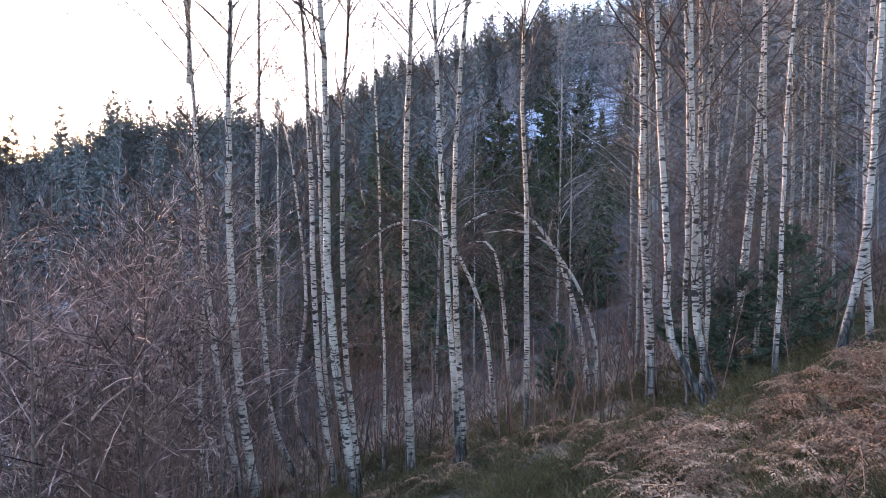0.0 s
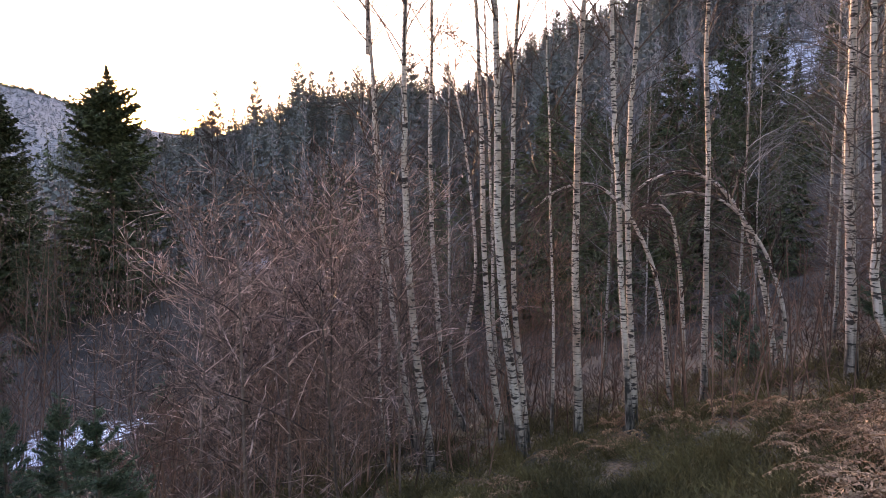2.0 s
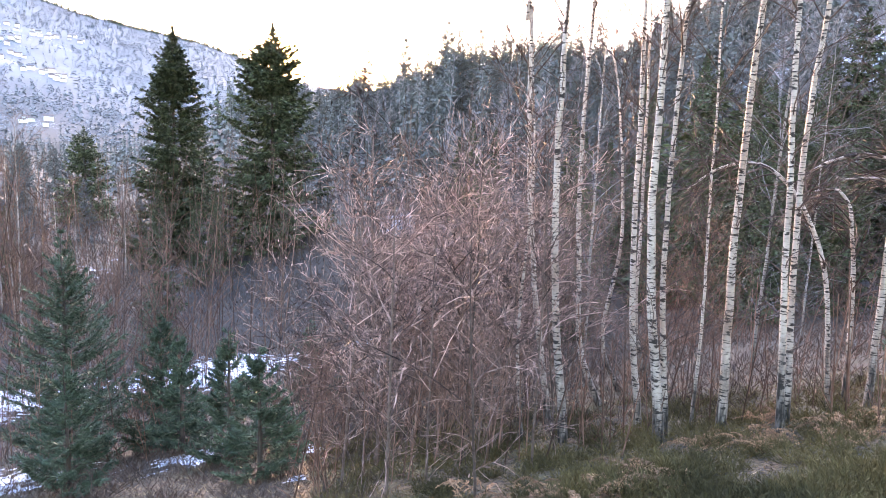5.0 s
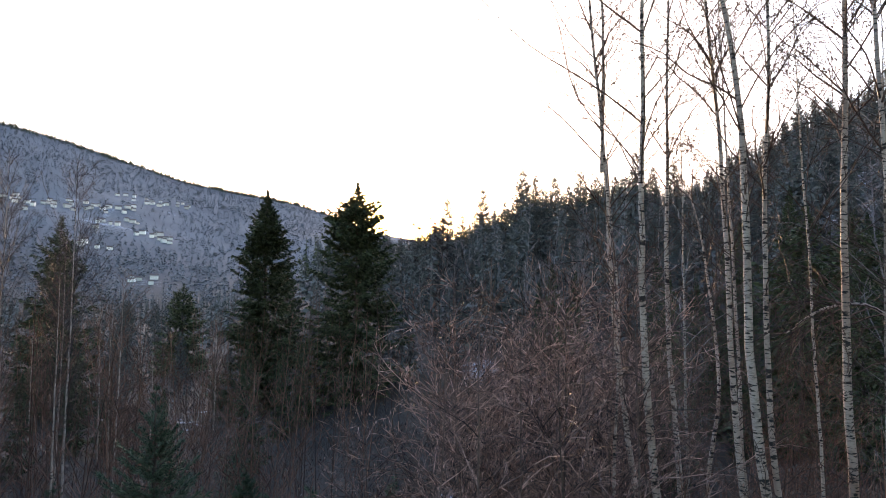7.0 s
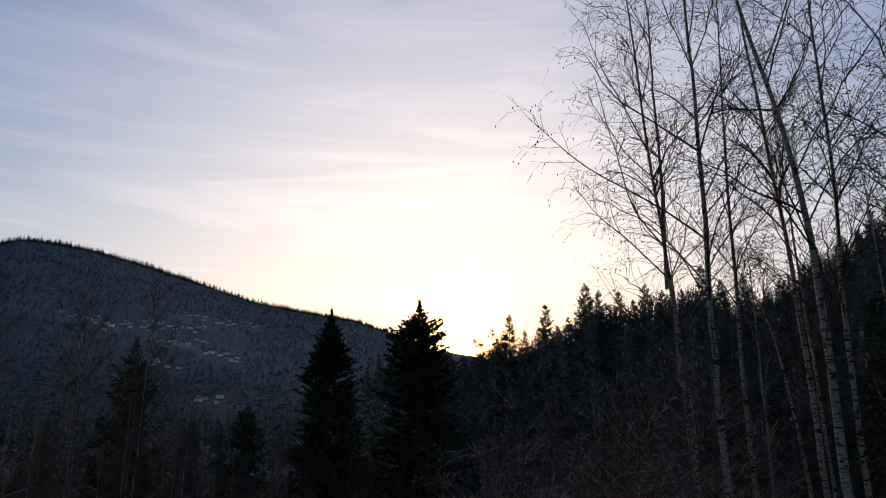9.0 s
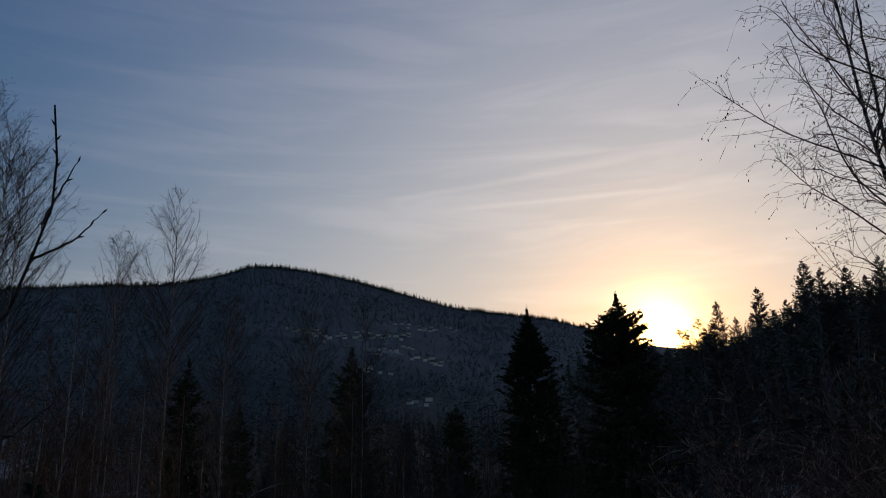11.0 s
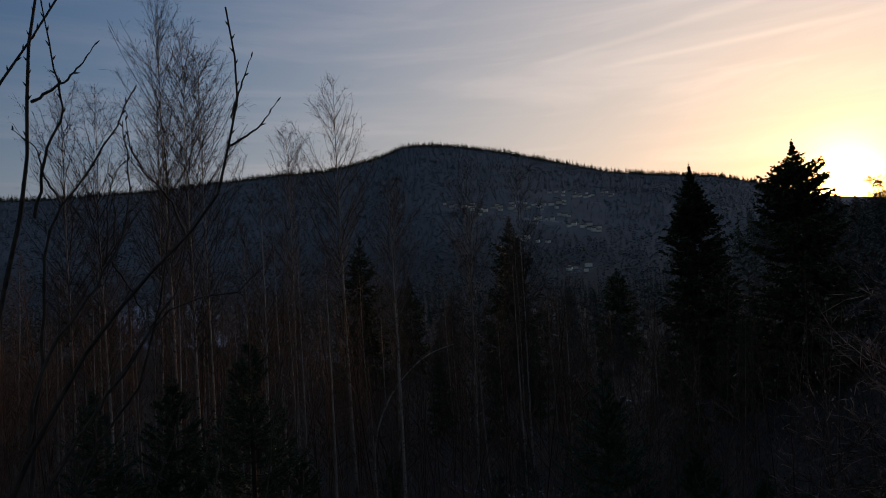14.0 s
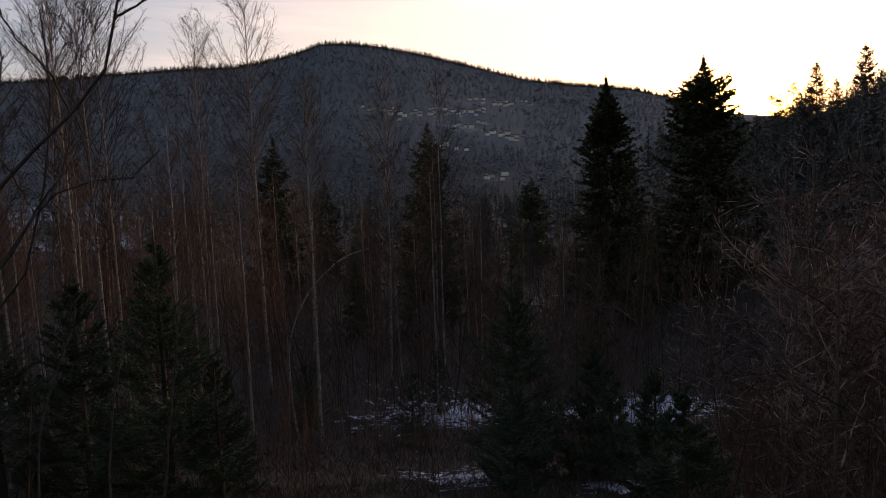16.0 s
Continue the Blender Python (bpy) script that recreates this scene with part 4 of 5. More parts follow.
arched("arched_birch", -4.8, 8.3, 0.050, [(0, 0), (-0.37, 1.98), (-0.65, 2.44), (-0.98, 2.67), (-1.37, 2.61), (-1.74, 2.33)], 301)
arched("arched_birch", -12.7, 8.8, 0.066, [(0, 0), (-0.27, 1.41), (-0.53, 2.07), (-0.79, 2.37), (-1.17, 2.5), (-1.51, 2.41), (-1.9, 2.1)], 302)
arched("arched_birch", -13.3, 8.7, 0.045, [(0, 0), (-0.09, 0.96), (-0.39, 1.69), (-0.75, 2.09), (-1.12, 2.2), (-1.5, 2.16)], 303)
arched("arched_birch", -5.8, 8.6, 0.058, [(0, 0), (-0.04, 1.0), (-0.13, 1.9), (-0.24, 2.34), (-0.33, 2.43), (-0.55, 2.40)], 304)

# a close thicket of thin birches up the slope beside the trail
THIN = [birch("birch_tree", 9.0, 0.062, random.uniform(-3, 3), 0, 400 + k, crown=0.26, twigs=7, fine=2, sides=6, single=False, bark=GREY_BARK, twig_mat=PALE_TWIG, dense=1.2, thick=0.8) for k in range(5)]
rng = np.random.RandomState(9)
for k in range(58):
    az, r = rng.uniform(-44, -15), rng.uniform(10.5, 26)
    if k >= 53:
        az, r = rng.uniform(-12, 16), rng.uniform(11, 20)
    src = THIN[k % 5]
    ob = src if k < 5 else copy_thing(src, Matrix())
    put(tagged(ob, "thin leafless birch in a close thicket", "tree", "birch thicket"), az, r, rng.uniform(0, 360), rng.uniform(0.6, 1.1))

# tall birches beyond the small spruces, reddish in the crown: bearing, distance, height, girth, lean
VALLEY = [(77.9, 29.2, 18.3, 0.19, -0.6), (67.5, 31.0, 15.0, 0.15, 1.5), (74.1, 34.2, 15.2, 0.14, 2.0), (82.4, 36.0, 18.0, 0.17, 0.4), (91.6, 27.0, 19.5, 0.16, -1.3),
          (90.1, 25.0, 17.7, 0.15, -0.8), (88.9, 24.0, 16.4, 0.10, -0.7), (96.3, 24.0, 14.2, 0.12, -1.8), (63.3, 36.9, 12.3, 0.13, 1.1), (62.8, 30.0, 15.0, 0.12, 0.2), (92.8, 31.0, 17.0, 0.13, 0.8), (98.8, 28.0, 16.0, 0.13, -1.0)]
for k, (az, r, height, girth, lean) in enumerate(VALLEY):
    put(tagged(birch("birch_tree", height, girth * 0.95, lean, az, 500 + k, crown=0.30, twigs=12, fine=3, twig_mat=BACKLIT_TWIG, reach=0.185, sides=7, thick=1.3, single=False, spread=0.70, lift=0.15, dense=2.1, oval=True), "tall leafless birch with a reddish fine crown", "tree", "valley birches"), az, r)
MORE = [birch("birch_tree", 11.0, 0.125, 1.0 - k, 0, 520 + k, crown=0.35, twigs=6, fine=3, twig_mat=RED_TWIG, reach=0.15, sides=6, thick=1.2, single=False, spread=0.7, lift=0.15, dense=1.6, oval=True) for k in range(4)]
rng = np.random.RandomState(21)
for k in range(60):
    az, r = (rng.uniform(52, 108), rng.uniform(24, 62)) if k < 46 else (rng.uniform(74, 98), rng.uniform(17, 30))
    ob = MORE[k % 4] if k < 4 else copy_thing(MORE[k % 4], Matrix())
    put(tagged(ob, "leafless birch of the valley thicket", "tree", "valley birches"), az, r, rng.uniform(0, 360), rng.uniform(0.55, 1.05))
# a sapling bowed over in the valley thicket
arched("arched_birch", 76.0, 22.0, 0.062, [(0, 0), (-0.15, 1.8), (-0.06, 3.46), (0.75, 5.09), (1.91, 6.04), (2.7, 6.28)], 305)

# young grey-stemmed trees in front of the bushes
rng = np.random.RandomState(27)
for k in range(22):
    az, r = rng.uniform(15, 34), rng.uniform(5.2, 11.0)
    tall = (1.6 + 0.09 * r - spot(az, r).z) * rng.uniform(0.6, 1.0)
    tree = birch("young_tree", tall, rng.uniform(0.015, 0.032), rng.uniform(-7, 7), az, 560 + k, crown=0.22, twigs=4, fine=2, bark=BUSH_STEM, twig_mat=SHRUB_TWIG, reach=0.40, sides=6, single=False)
    put(tagged(tree, "young leafless tree with a thin grey-brown stem", "tree", "young trees"), az, r)

# a reddish young tree with pale arching boughs beside the small spruces
for az, r, tall, lean, seed in ((36.0, 6.6, 3.3, 4.0, 591), (32.5, 7.4, 3.9, -3.0, 592), (25.0, 6.9, 3.6, 2.0, 593), (39.5, 8.6, 2.8, -6.0, 594), (21.5, 7.4, 4.0, 3.0, 595)):
    tree = birch("young_tree", tall, 0.024, lean, az, seed, crown=0.25, twigs=8, fine=3, bark=BUSH_STEM, twig_mat=SHRUB_TWIG, reach=0.30, sides=7, single=False, spread=1.0, lift=0.05, dense=2.2, oval=True)
    put(tagged(tree, "young leafless tree with pale arching boughs", "tree", "young trees"), az, r)

# leafless bushes
BUSH = [shrub("bush", 4.6, 1.7, 5, 600 + k, SHRUB_TWIG, limbs=17, twigs=9, fine=2, thick=0.0085) for k in range(3)] + [shrub("bush", 4.2, 1.4, 6, 610 + k, RED_TWIG, limbs=17, twigs=8, fine=2, thick=0.0085) for k in range(2)]
rng = np.random.RandomState(33)
PLACES = [(26, 8.5, 1.0), (23, 9.5, 1.05), (30, 8.5, 0.85), (20.5, 10.5, 1.1), (28, 11, 1.15), (24, 13, 1.3), (31, 14, 1.2), (18.5, 8.0, 0.6), (24, 6.3, 0.45), (29, 7.6, 0.5), (27, 15, 1.2), (21, 14, 1.0)]
for k in range(84):
    if k < len(PLACES):
        az, r, s = PLACES[k]
    elif k < 40:
        az, r, s = rng.uniform(14, 35), rng.uniform(13, 30), rng.uniform(0.8, 1.35)
    elif k < 60:
        az, r, s = rng.uniform(-40, 14), rng.uniform(10, 22), rng.uniform(0.4, 0.8)
    else:
        az, r, s = rng.uniform(48, 105), rng.uniform(19, 48), rng.uniform(0.8, 1.5)
    s = min(s, (1.6 + 0.10 * r - spot(az, r).z) / 4.6 * rng.uniform(0.75, 1.05))
    ob = BUSH[k % 5] if k < 5 else copy_thing(BUSH[k % 5 if k < 15 else 3 + k % 2], Matrix())
    put(tagged(ob, "leafless bush with a mass of fine reddish twigs", "bush", "leafless bushes"), az, r, rng.uniform(0, 360), s)

# low dense bushes at the edge of the snow, added to block low sun
for k, (az, r, s) in enumerate(((38.3, 9.9, 0.40), (37.0, 11.4, 0.46), (36.4, 9.4, 0.36), (39.2, 12.6, 0.44), (37.6, 13.6, 0.5))):
    put(tagged(copy_thing(BUSH[3 + k % 2], Matrix()), "low leafless bush with dark reddish twigs by the snow", "bush", "leafless bushes"), az, r, k * 80, s)

# large spruces: bearing, distance, height, half width
GREAT = [(48.4, 60, 19.2, 4.0), (40.8, 55, 17.8, 4.6), (63.4, 62, 16.0, 3.5), (76.4, 60, 14.4, 2.8), (72.3, 75, 11.0, 2.4), (54.6, 95, 12.2, 4.0), (46.5, 80, 13.0, 2.6), (4.6, 32, 10.0, 3.2), (1.5, 38, 9.0, 3.0), (-9.0, 60, 10.8, 2.6), (-4.9, 55, 10.0, 2.6), (-14.7, 50, 6.5, 2.2)]
for k, (az, r, height, wide) in enumerate(GREAT):
    put(tagged(spruce("spruce_tree", height, wide, 700 + k, step=0.31 if k < 2 else 0.42, arms=7, sprays=62 if k < 2 else 28, blade=0.13 if k < 2 else 0.2, longest=0.5 if k < 2 else 0.8, full=2 if k < 2 else 1, peak=0.014 if k < 2 else 0.05, slender=k > 1, power=0.62 if k == 1 else 0.74 if k == 0 else 0.70, spire=0.14 if k == 1 else 0.12 if k == 0 else 0.0, uneven=0.22 if k < 2 else 0.16), "tall dark spruce in the valley", "tree", "great spruces"), az, r, k * 50)
MIDDLE = [spruce("spruce_tree", 17.0, 2.7, 720 + k, step=0.66, arms=6, sprays=24, blade=0.24, longest=0.65, shortest=0.25) for k in range(3)]
# bearing, distance and the height of the tip above the horizon, in degrees
RIDGE = [(32.9, 110, 8.2), (29.8, 100, 9.05), (27.9, 120, 7.95), (26.4, 105, 10.7), (25.3, 110, 10.1), (23.6, 100, 10.0), (21.5, 105, 10.5), (20.1, 110, 9.9), (17.0, 110, 11.7), (15.6, 110, 10.5), (13.9, 105, 10.6),
         (38.0, 120, 5.2), (31.6, 115, 6.9), (34.0, 120, 6.2), (36.9, 100, 4.9), (28.8, 118, 7.2), (24.5, 112, 8.9), (22.5, 108, 9.2), (18.6, 106, 9.9), (35.2, 90, 5.2)]
CREST = [spruce("spruce_tree", 17.0, 3.3 + 0.3 * k, 740 + k, step=0.62, arms=6, sprays=34, blade=0.15, longest=0.7, peak=0.01, slender=False, power=0.72, shortest=0.22, mat=HILL_HAZE_NEEDLE) for k in range(4)]
for k, (az, r, tip) in enumerate(RIDGE):
    height = 1.6 + math.tan(radians(tip)) * r - spot(az, r).z
    ob = CREST[k] if k < 4 else copy_thing(CREST[k % 4], Matrix())
    put(tagged(ob, "spruce standing out on the ridge below the sun", "tree", "ridge spruces"), az, r, k * 70, height / 17.0)
rng = np.random.RandomState(6)
for k, az in enumerate(np.arange(-9.0, 37.0, 1.15)):
    az, r = az + rng.uniform(-0.45, 0.45), rng.uniform(95, 150)
    tip = 1.6 + math.tan(radians(float(np.interp(az, TIP_AZ, TIP_EL)) + (rng.uniform(-1.3, 0.1) if az < 13 else rng.uniform(-3.0, -1.4)))) * r
    height = tip - spot(az, r).z
    if height > 5:
        put(tagged(copy_thing(CREST[k % 4], Matrix()), "spruce rising above the hill wood", "tree", "ridge spruces"), az, r, rng.uniform(0, 360), height / 17.0)
# ragged leafless trees on the ridge, just beside the setting sun
for az, tip, seed in ((36.1, 6.1, 771), (34.7, 6.9, 772), (35.4, 6.2, 773), (33.6, 6.6, 774)):
    height = 1.6 + math.tan(radians(tip)) * 100 - spot(az, 100).z
    put(tagged(birch("ridge_tree", height, 0.22, 3.0, az, seed, crown=0.2, twigs=9, fine=3, bark=BACKLIT_TWIG, twig_mat=BACKLIT_TWIG, reach=0.28, sides=6, thick=5.5, single=False, spread=0.95, dense=1.6), "ragged leafless tree on the ridge before the sun", "tree", "ridge trees"), az, 100)
rng = np.random.RandomState(5)
for k in range(112):
    az, r = (rng.uniform(-14, 19), rng.uniform(20, 42)) if k >= 84 else (rng.uniform(43, 72), rng.uniform(36, 66)) if k >= 66 else (rng.uniform(-30, 26), rng.uniform(27, 60)) if k < 26 else (rng.uniform(-30, 34), rng.uniform(42, 90)) if k < 54 else (rng.uniform(50, 105), rng.uniform(60, 120))
    put(tagged(MIDDLE[k] if k < 3 else copy_thing(MIDDLE[k % 3] if r < 60 else CREST[k % 4], Matrix()), "dark spruce at the foot of the hill", "tree", "valley spruces"), az, r, rng.uniform(0, 360), rng.uniform(0.28, 0.45) if k >= 66 else rng.uniform(0.35, 0.62))

# young spruces in the snow
YOUNG = [(57.0, 12.6, 4.2, 1.3), (50.4, 12.5, 2.6, 0.8), (45.3, 9.6, 1.95, 0.6), (50.5, 30.0, 3.8, 1.25), (43.0, 7.8, 1.65, 0.65), (87.0, 10.5, 4.2, 1.3), (92.7, 11.6, 3.8, 1.2), (38.0, 14.0, 1.9, 0.75), (63.4, 26.0, 2.8, 1.0), (83.1, 10.4, 2.3, 0.9), (57.5, 9.6, 1.8, 0.7), (48.9, 11.0, 2.1, 0.62)]
for k, (az, r, height, wide) in enumerate(YOUNG):
    put(tagged(spruce("young_spruce", height, wide, 800 + k, step=0.17, arms=6, sprays=84 if r < 14 else 34, needles=3, blade=0.016, longest=0.16, power=0.95, peak=0.02, uneven=0.09, mat=NEEDLE_YOUNG), "young green spruce among snow patches", "tree", "young spruces"), az, r, k * 40)
for az, r, height, wide in [(-23.9, 7.7, 1.25, 0.7), (-27.9, 8.0, 1.35, 0.72), (-9.8, 9.8, 1.1, 0.5), (-21.0, 10.0, 1.3, 0.6), (66.0, 19.0, 2.4, 0.8), (98.3, 12.0, 3.5, 1.2), (75.0, 24.0, 2.4, 0.9)]:
    put(tagged(spruce("young_spruce", height, wide, int(800 + az * 3), step=0.15, arms=6, sprays=52, needles=3, blade=0.016, longest=0.15, power=1.0, peak=0.02, mat=NEEDLE_YOUNG), "small green spruce under the birches", "tree", "young spruces"), az, r)


# ---- woods on the hill and on the far mountain ----
def wood(name, az, r, height, seed, tiers, label, mat, arms=5, size_up=1.0, slim=0.13, ragged=0.45):
    """Many spruces far off, each a stack of ragged drooping tiers, as one mesh."""
    rng = np.random.RandomState(seed)
    x, y = -np.sin(np.radians(az)) * r, np.cos(np.radians(az)) * r
    foot = np.stack([x, y, ground(x, y)], 1)
    n = len(az)
    wide = height * rng.uniform(slim, slim + 0.06, n)
    g = Geo()
    i = np.repeat(np.arange(n), tiers * arms)
    u = np.tile(np.repeat((np.arange(tiers) + 0.5) / tiers, arms), n) + rng.normal(size=len(i)) * 0.04
    u = np.clip(u, 0.04, 0.99)
    a = rng.uniform(0, 6.28, len(i))
    out = np.stack([np.cos(a), np.sin(a), -0.35 - 0.3 * rng.uniform(size=len(i)) + 0.7 * (u > 0.85)], 1)
    size = wide[i] * (1.05 - u) * rng.uniform(0.75, 1.3, len(i)) + 0.25
    base = foot[i] + np.array([0, 0, 1.0]) * (u * height[i])[:, None]
    if arms > 8:
        base = base + out * (size * rng.uniform(0, 0.75, len(i)))[:, None]
        out = out + rng.normal(size=out.shape) * 0.5
        size = size * rng.uniform(0.25, 0.5, len(i)) + 0.1
    flat = unit(np.stack([np.cos(a) * ragged * 2, np.sin(a) * ragged * 2, 0.6 + 0 * a], 1) + rng.normal(size=(len(i), 3)) * ragged)
    g.blades(base, unit(out), size * 1.1, size * 0.5 * size_up, flat)
    up = np.zeros((n, 3)) + [0, 0, 1.0]
    for nrm in ([1.0, 0, 0], [0, 1.0, 0]) if ragged > 0.2 else ():
        g.blades(foot, up, height, height * 0.03, np.zeros((n, 3)) + nrm)
    ob = new(name, g.mesh(name))
    ob.data.materials.append(mat)
    return tagged(ob, label, "forest", kind="stuff")


def bare_wood(name, az, r, height, seed, mat, label, stems=26, thin=0.004, bush=0.2, wide=1.0):
    """Leafless broadleaved trees far off, each a fan of thin rising twigs on a stem, as one mesh."""
    rng = np.random.RandomState(seed)
    x, y = -np.sin(np.radians(az)) * r, np.cos(np.radians(az)) * r
    foot = np.stack([x, y, ground(x, y) - 0.1], 1)
    n = len(az)
    g = Geo()
    t = np.linspace(0, 1, 4)[None, :, None]
    lean = rng.normal(size=(n, 1, 3)) * [0.11, 0.11, 0]
    trunk = foot[:, None] + (np.array([0, 0, 1.0]) + lean) * t * height[:, None, None]
    g.tubes(trunk, height[:, None] * thin * np.linspace(1, 0.2, 4)[None] + 0.003, 4)
    i = np.repeat(np.arange(n), stems)
    u = rng.uniform(bush, 0.98, len(i))
    base, _ = along(trunk[i], u)
    a = rng.uniform(0, 6.28, len(i))
    way = unit(np.stack([np.cos(a) * 0.6, np.sin(a) * 0.6, rng.uniform(0.3, 1.2, len(i))], 1))
    size = height[i] * rng.uniform(0.1, 0.24, len(i)) * (1.25 - u)
    g.blades(base, way, size, (0.012 + size * 0.016) * wide, unit(rng.normal(size=(len(i), 3))))
    j = np.repeat(np.arange(len(i)), 3)
    b2 = base[j] + way[j] * (size[j] * rng.uniform(0.2, 0.9, len(j)))[:, None]
    w2 = unit(way[j] + rng.normal(size=(len(j), 3)) * 0.45)
    g.blades(b2, w2, size[j] * 0.5, (0.010 + size[j] * 0.008) * wide, unit(rng.normal(size=(len(j), 3))))
    ob = new(name, g.mesh(name))
    ob.data.materials.append(mat)
    return tagged(ob, label, "forest", kind="stuff")


# the village's lanes across the far mountain: bearing and height above the horizon of both ends, in degrees, and houses on each
LANES = [(68.7, 6.7, 60.0, 6.2, 22), (65.8, 6.0, 58.1, 6.25, 18), (61.7, 4.9, 57.9, 5.35, 10), (57.8, 7.0, 53.8, 6.7, 15), (59.7, 7.3, 58.3, 7.2, 4), (58.4, 4.55, 55.1, 3.7, 12), (62.3, 3.55, 59.9, 3.25, 5), (58.3, 0.8, 55.5, 0.4, 5)]


def on_slope(az, el):
    """How far off the far slope stands at that height above the horizon."""
    r = np.arange(430.0, 1290.0, 3.0)
    x, y = -np.sin(radians(az)) * r, np.cos(radians(az)) * r
    high = np.degrees(np.arctan2(ground(x, y) - 1.6, r))
    return float(r[np.argmax(high > el)])


rng = np.random.RandomState(80)
PLOTS = []
for az_a, el_a, az_b, el_b, count in LANES:
    for u in rng.uniform(0, 1, count):
        az, el = az_a + (az_b - az_a) * u, el_a + (el_b - el_a) * u + rng.uniform(-0.28, 0.28)
        PLOTS.append((az, on_slope(az, el)))

rng = np.random.RandomState(50)
n = 1900
az, r = rng.uniform(-60, 44, n), 262 * np.sqrt(rng.uniform(0.05, 1.0, n))
clear = 0.8 * np.exp(-((az + 9) / 9) ** 2 - ((r - 95) / 34) ** 2) + 0.8 * np.exp(-((az - 3) / 9) ** 2 - ((r - 150) / 40) ** 2) + 1.0 * (az > 38) * (r < 130) + 0.45 * (az > 8) * (r < 95)
keep = rng.uniform(size=n) > clear
az, r = az[keep], r[keep]
tall = under_skyline(az, r, rng.uniform(8, 18, len(az)), rng)
near = r < 130
wood("hill_wood", az[near], r[near], tall[near], 51, 24, "dense dark spruce wood on the steep hill", HILL_HAZE_NEEDLE, arms=16, size_up=1.0, slim=0.13, ragged=0.6)
wood("hill_wood", az[~near], r[~near], tall[~near], 58, 14, "spruce wood on the upper hill", HILL_HAZE_NEEDLE, arms=10, size_up=1.3, ragged=0.6)
az, r = rng.uniform(-14, 45, 420), rng.uniform(240, 262, 420)
wood("ridge_wood", az, r, under_skyline(az, r, rng.uniform(9, 18, 420), rng), 52, 12, "spruces along the crest of the hill", NEEDLE, arms=6)
az, r = rng.uniform(-60, 40, 480), rng.uniform(28, 130, 480)
bare_wood("bare_wood", az, r, under_skyline(az, r, rng.uniform(5, 11, 480), rng), 53, SCRUB, "leafless grey trees on the lower hill")
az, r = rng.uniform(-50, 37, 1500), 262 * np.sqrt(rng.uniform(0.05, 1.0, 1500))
bare_wood("bare_wood", az, r, under_skyline(az, r, rng.uniform(7, 14, 1500), rng), 49, HILL_HAZE_TWIG, "leafless grey-lilac wood high on the hill", stems=34, bush=0.12, wide=2.6)
az, r = rng.uniform(-42, 42, 520), rng.uniform(6.3, 17, 520)
bare_wood("undergrowth", az, r, rng.uniform(0.5, 1.7, 520), 59, RED_TWIG, "thin dry stalks and seedlings under the birches", stems=14, bush=0.1, wide=0.5)
az, r = rng.uniform(44, 110, 620), rng.uniform(11, 27, 620)
bare_wood("undergrowth", az, r, rng.uniform(0.7, 2.3, 620), 60, RED_TWIG, "thin grey-red stems of young growth in the snow", stems=16, thin=0.003, bush=0.06, wide=0.6)
az, r = rng.uniform(40, 112, 1700), 25 + 180 * rng.uniform(0, 1, 1700) ** 1.4
bare_wood("bare_wood", az, r, rng.uniform(3.5, 9.5, 1700) * np.clip(r / 28, 0.45, 1), 54, RED_TWIG, "leafless reddish trees of the valley floor", stems=20, thin=0.0032, bush=0.08)
az, r = rng.uniform(38, 118, 1500), 130 + 330 * rng.uniform(0, 1, 1500)
thin = rng.uniform(size=1500) > 0.75 * np.exp(-((az - 90) / 10) ** 2 - ((r - 230) / 110) ** 2)
wood("valley_wood", az[thin], r[thin], rng.uniform(6, 13, 1500)[thin], 55, 7, "dark mixed wood along the valley floor", HILL_HAZE_NEEDLE)
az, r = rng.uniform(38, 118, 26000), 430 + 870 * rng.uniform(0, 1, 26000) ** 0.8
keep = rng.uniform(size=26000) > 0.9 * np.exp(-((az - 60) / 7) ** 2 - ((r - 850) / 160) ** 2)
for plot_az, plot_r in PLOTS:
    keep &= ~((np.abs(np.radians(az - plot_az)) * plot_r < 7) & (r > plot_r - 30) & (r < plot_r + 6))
# the trees' colour carries the haze of distance
wood("mountain_wood", az[keep], r[keep], rng.uniform(4.0, 7.5, 26000)[keep], 56, 3, "spruce wood covering the far mountain, its colour paled for haze", FAR_HAZE_NEEDLE, arms=5, slim=0.40, ragged=0.12)
az = rng.uniform(40, 118, 2300)
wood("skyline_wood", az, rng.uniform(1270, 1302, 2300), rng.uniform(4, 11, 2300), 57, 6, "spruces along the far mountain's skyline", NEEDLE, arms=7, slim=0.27)


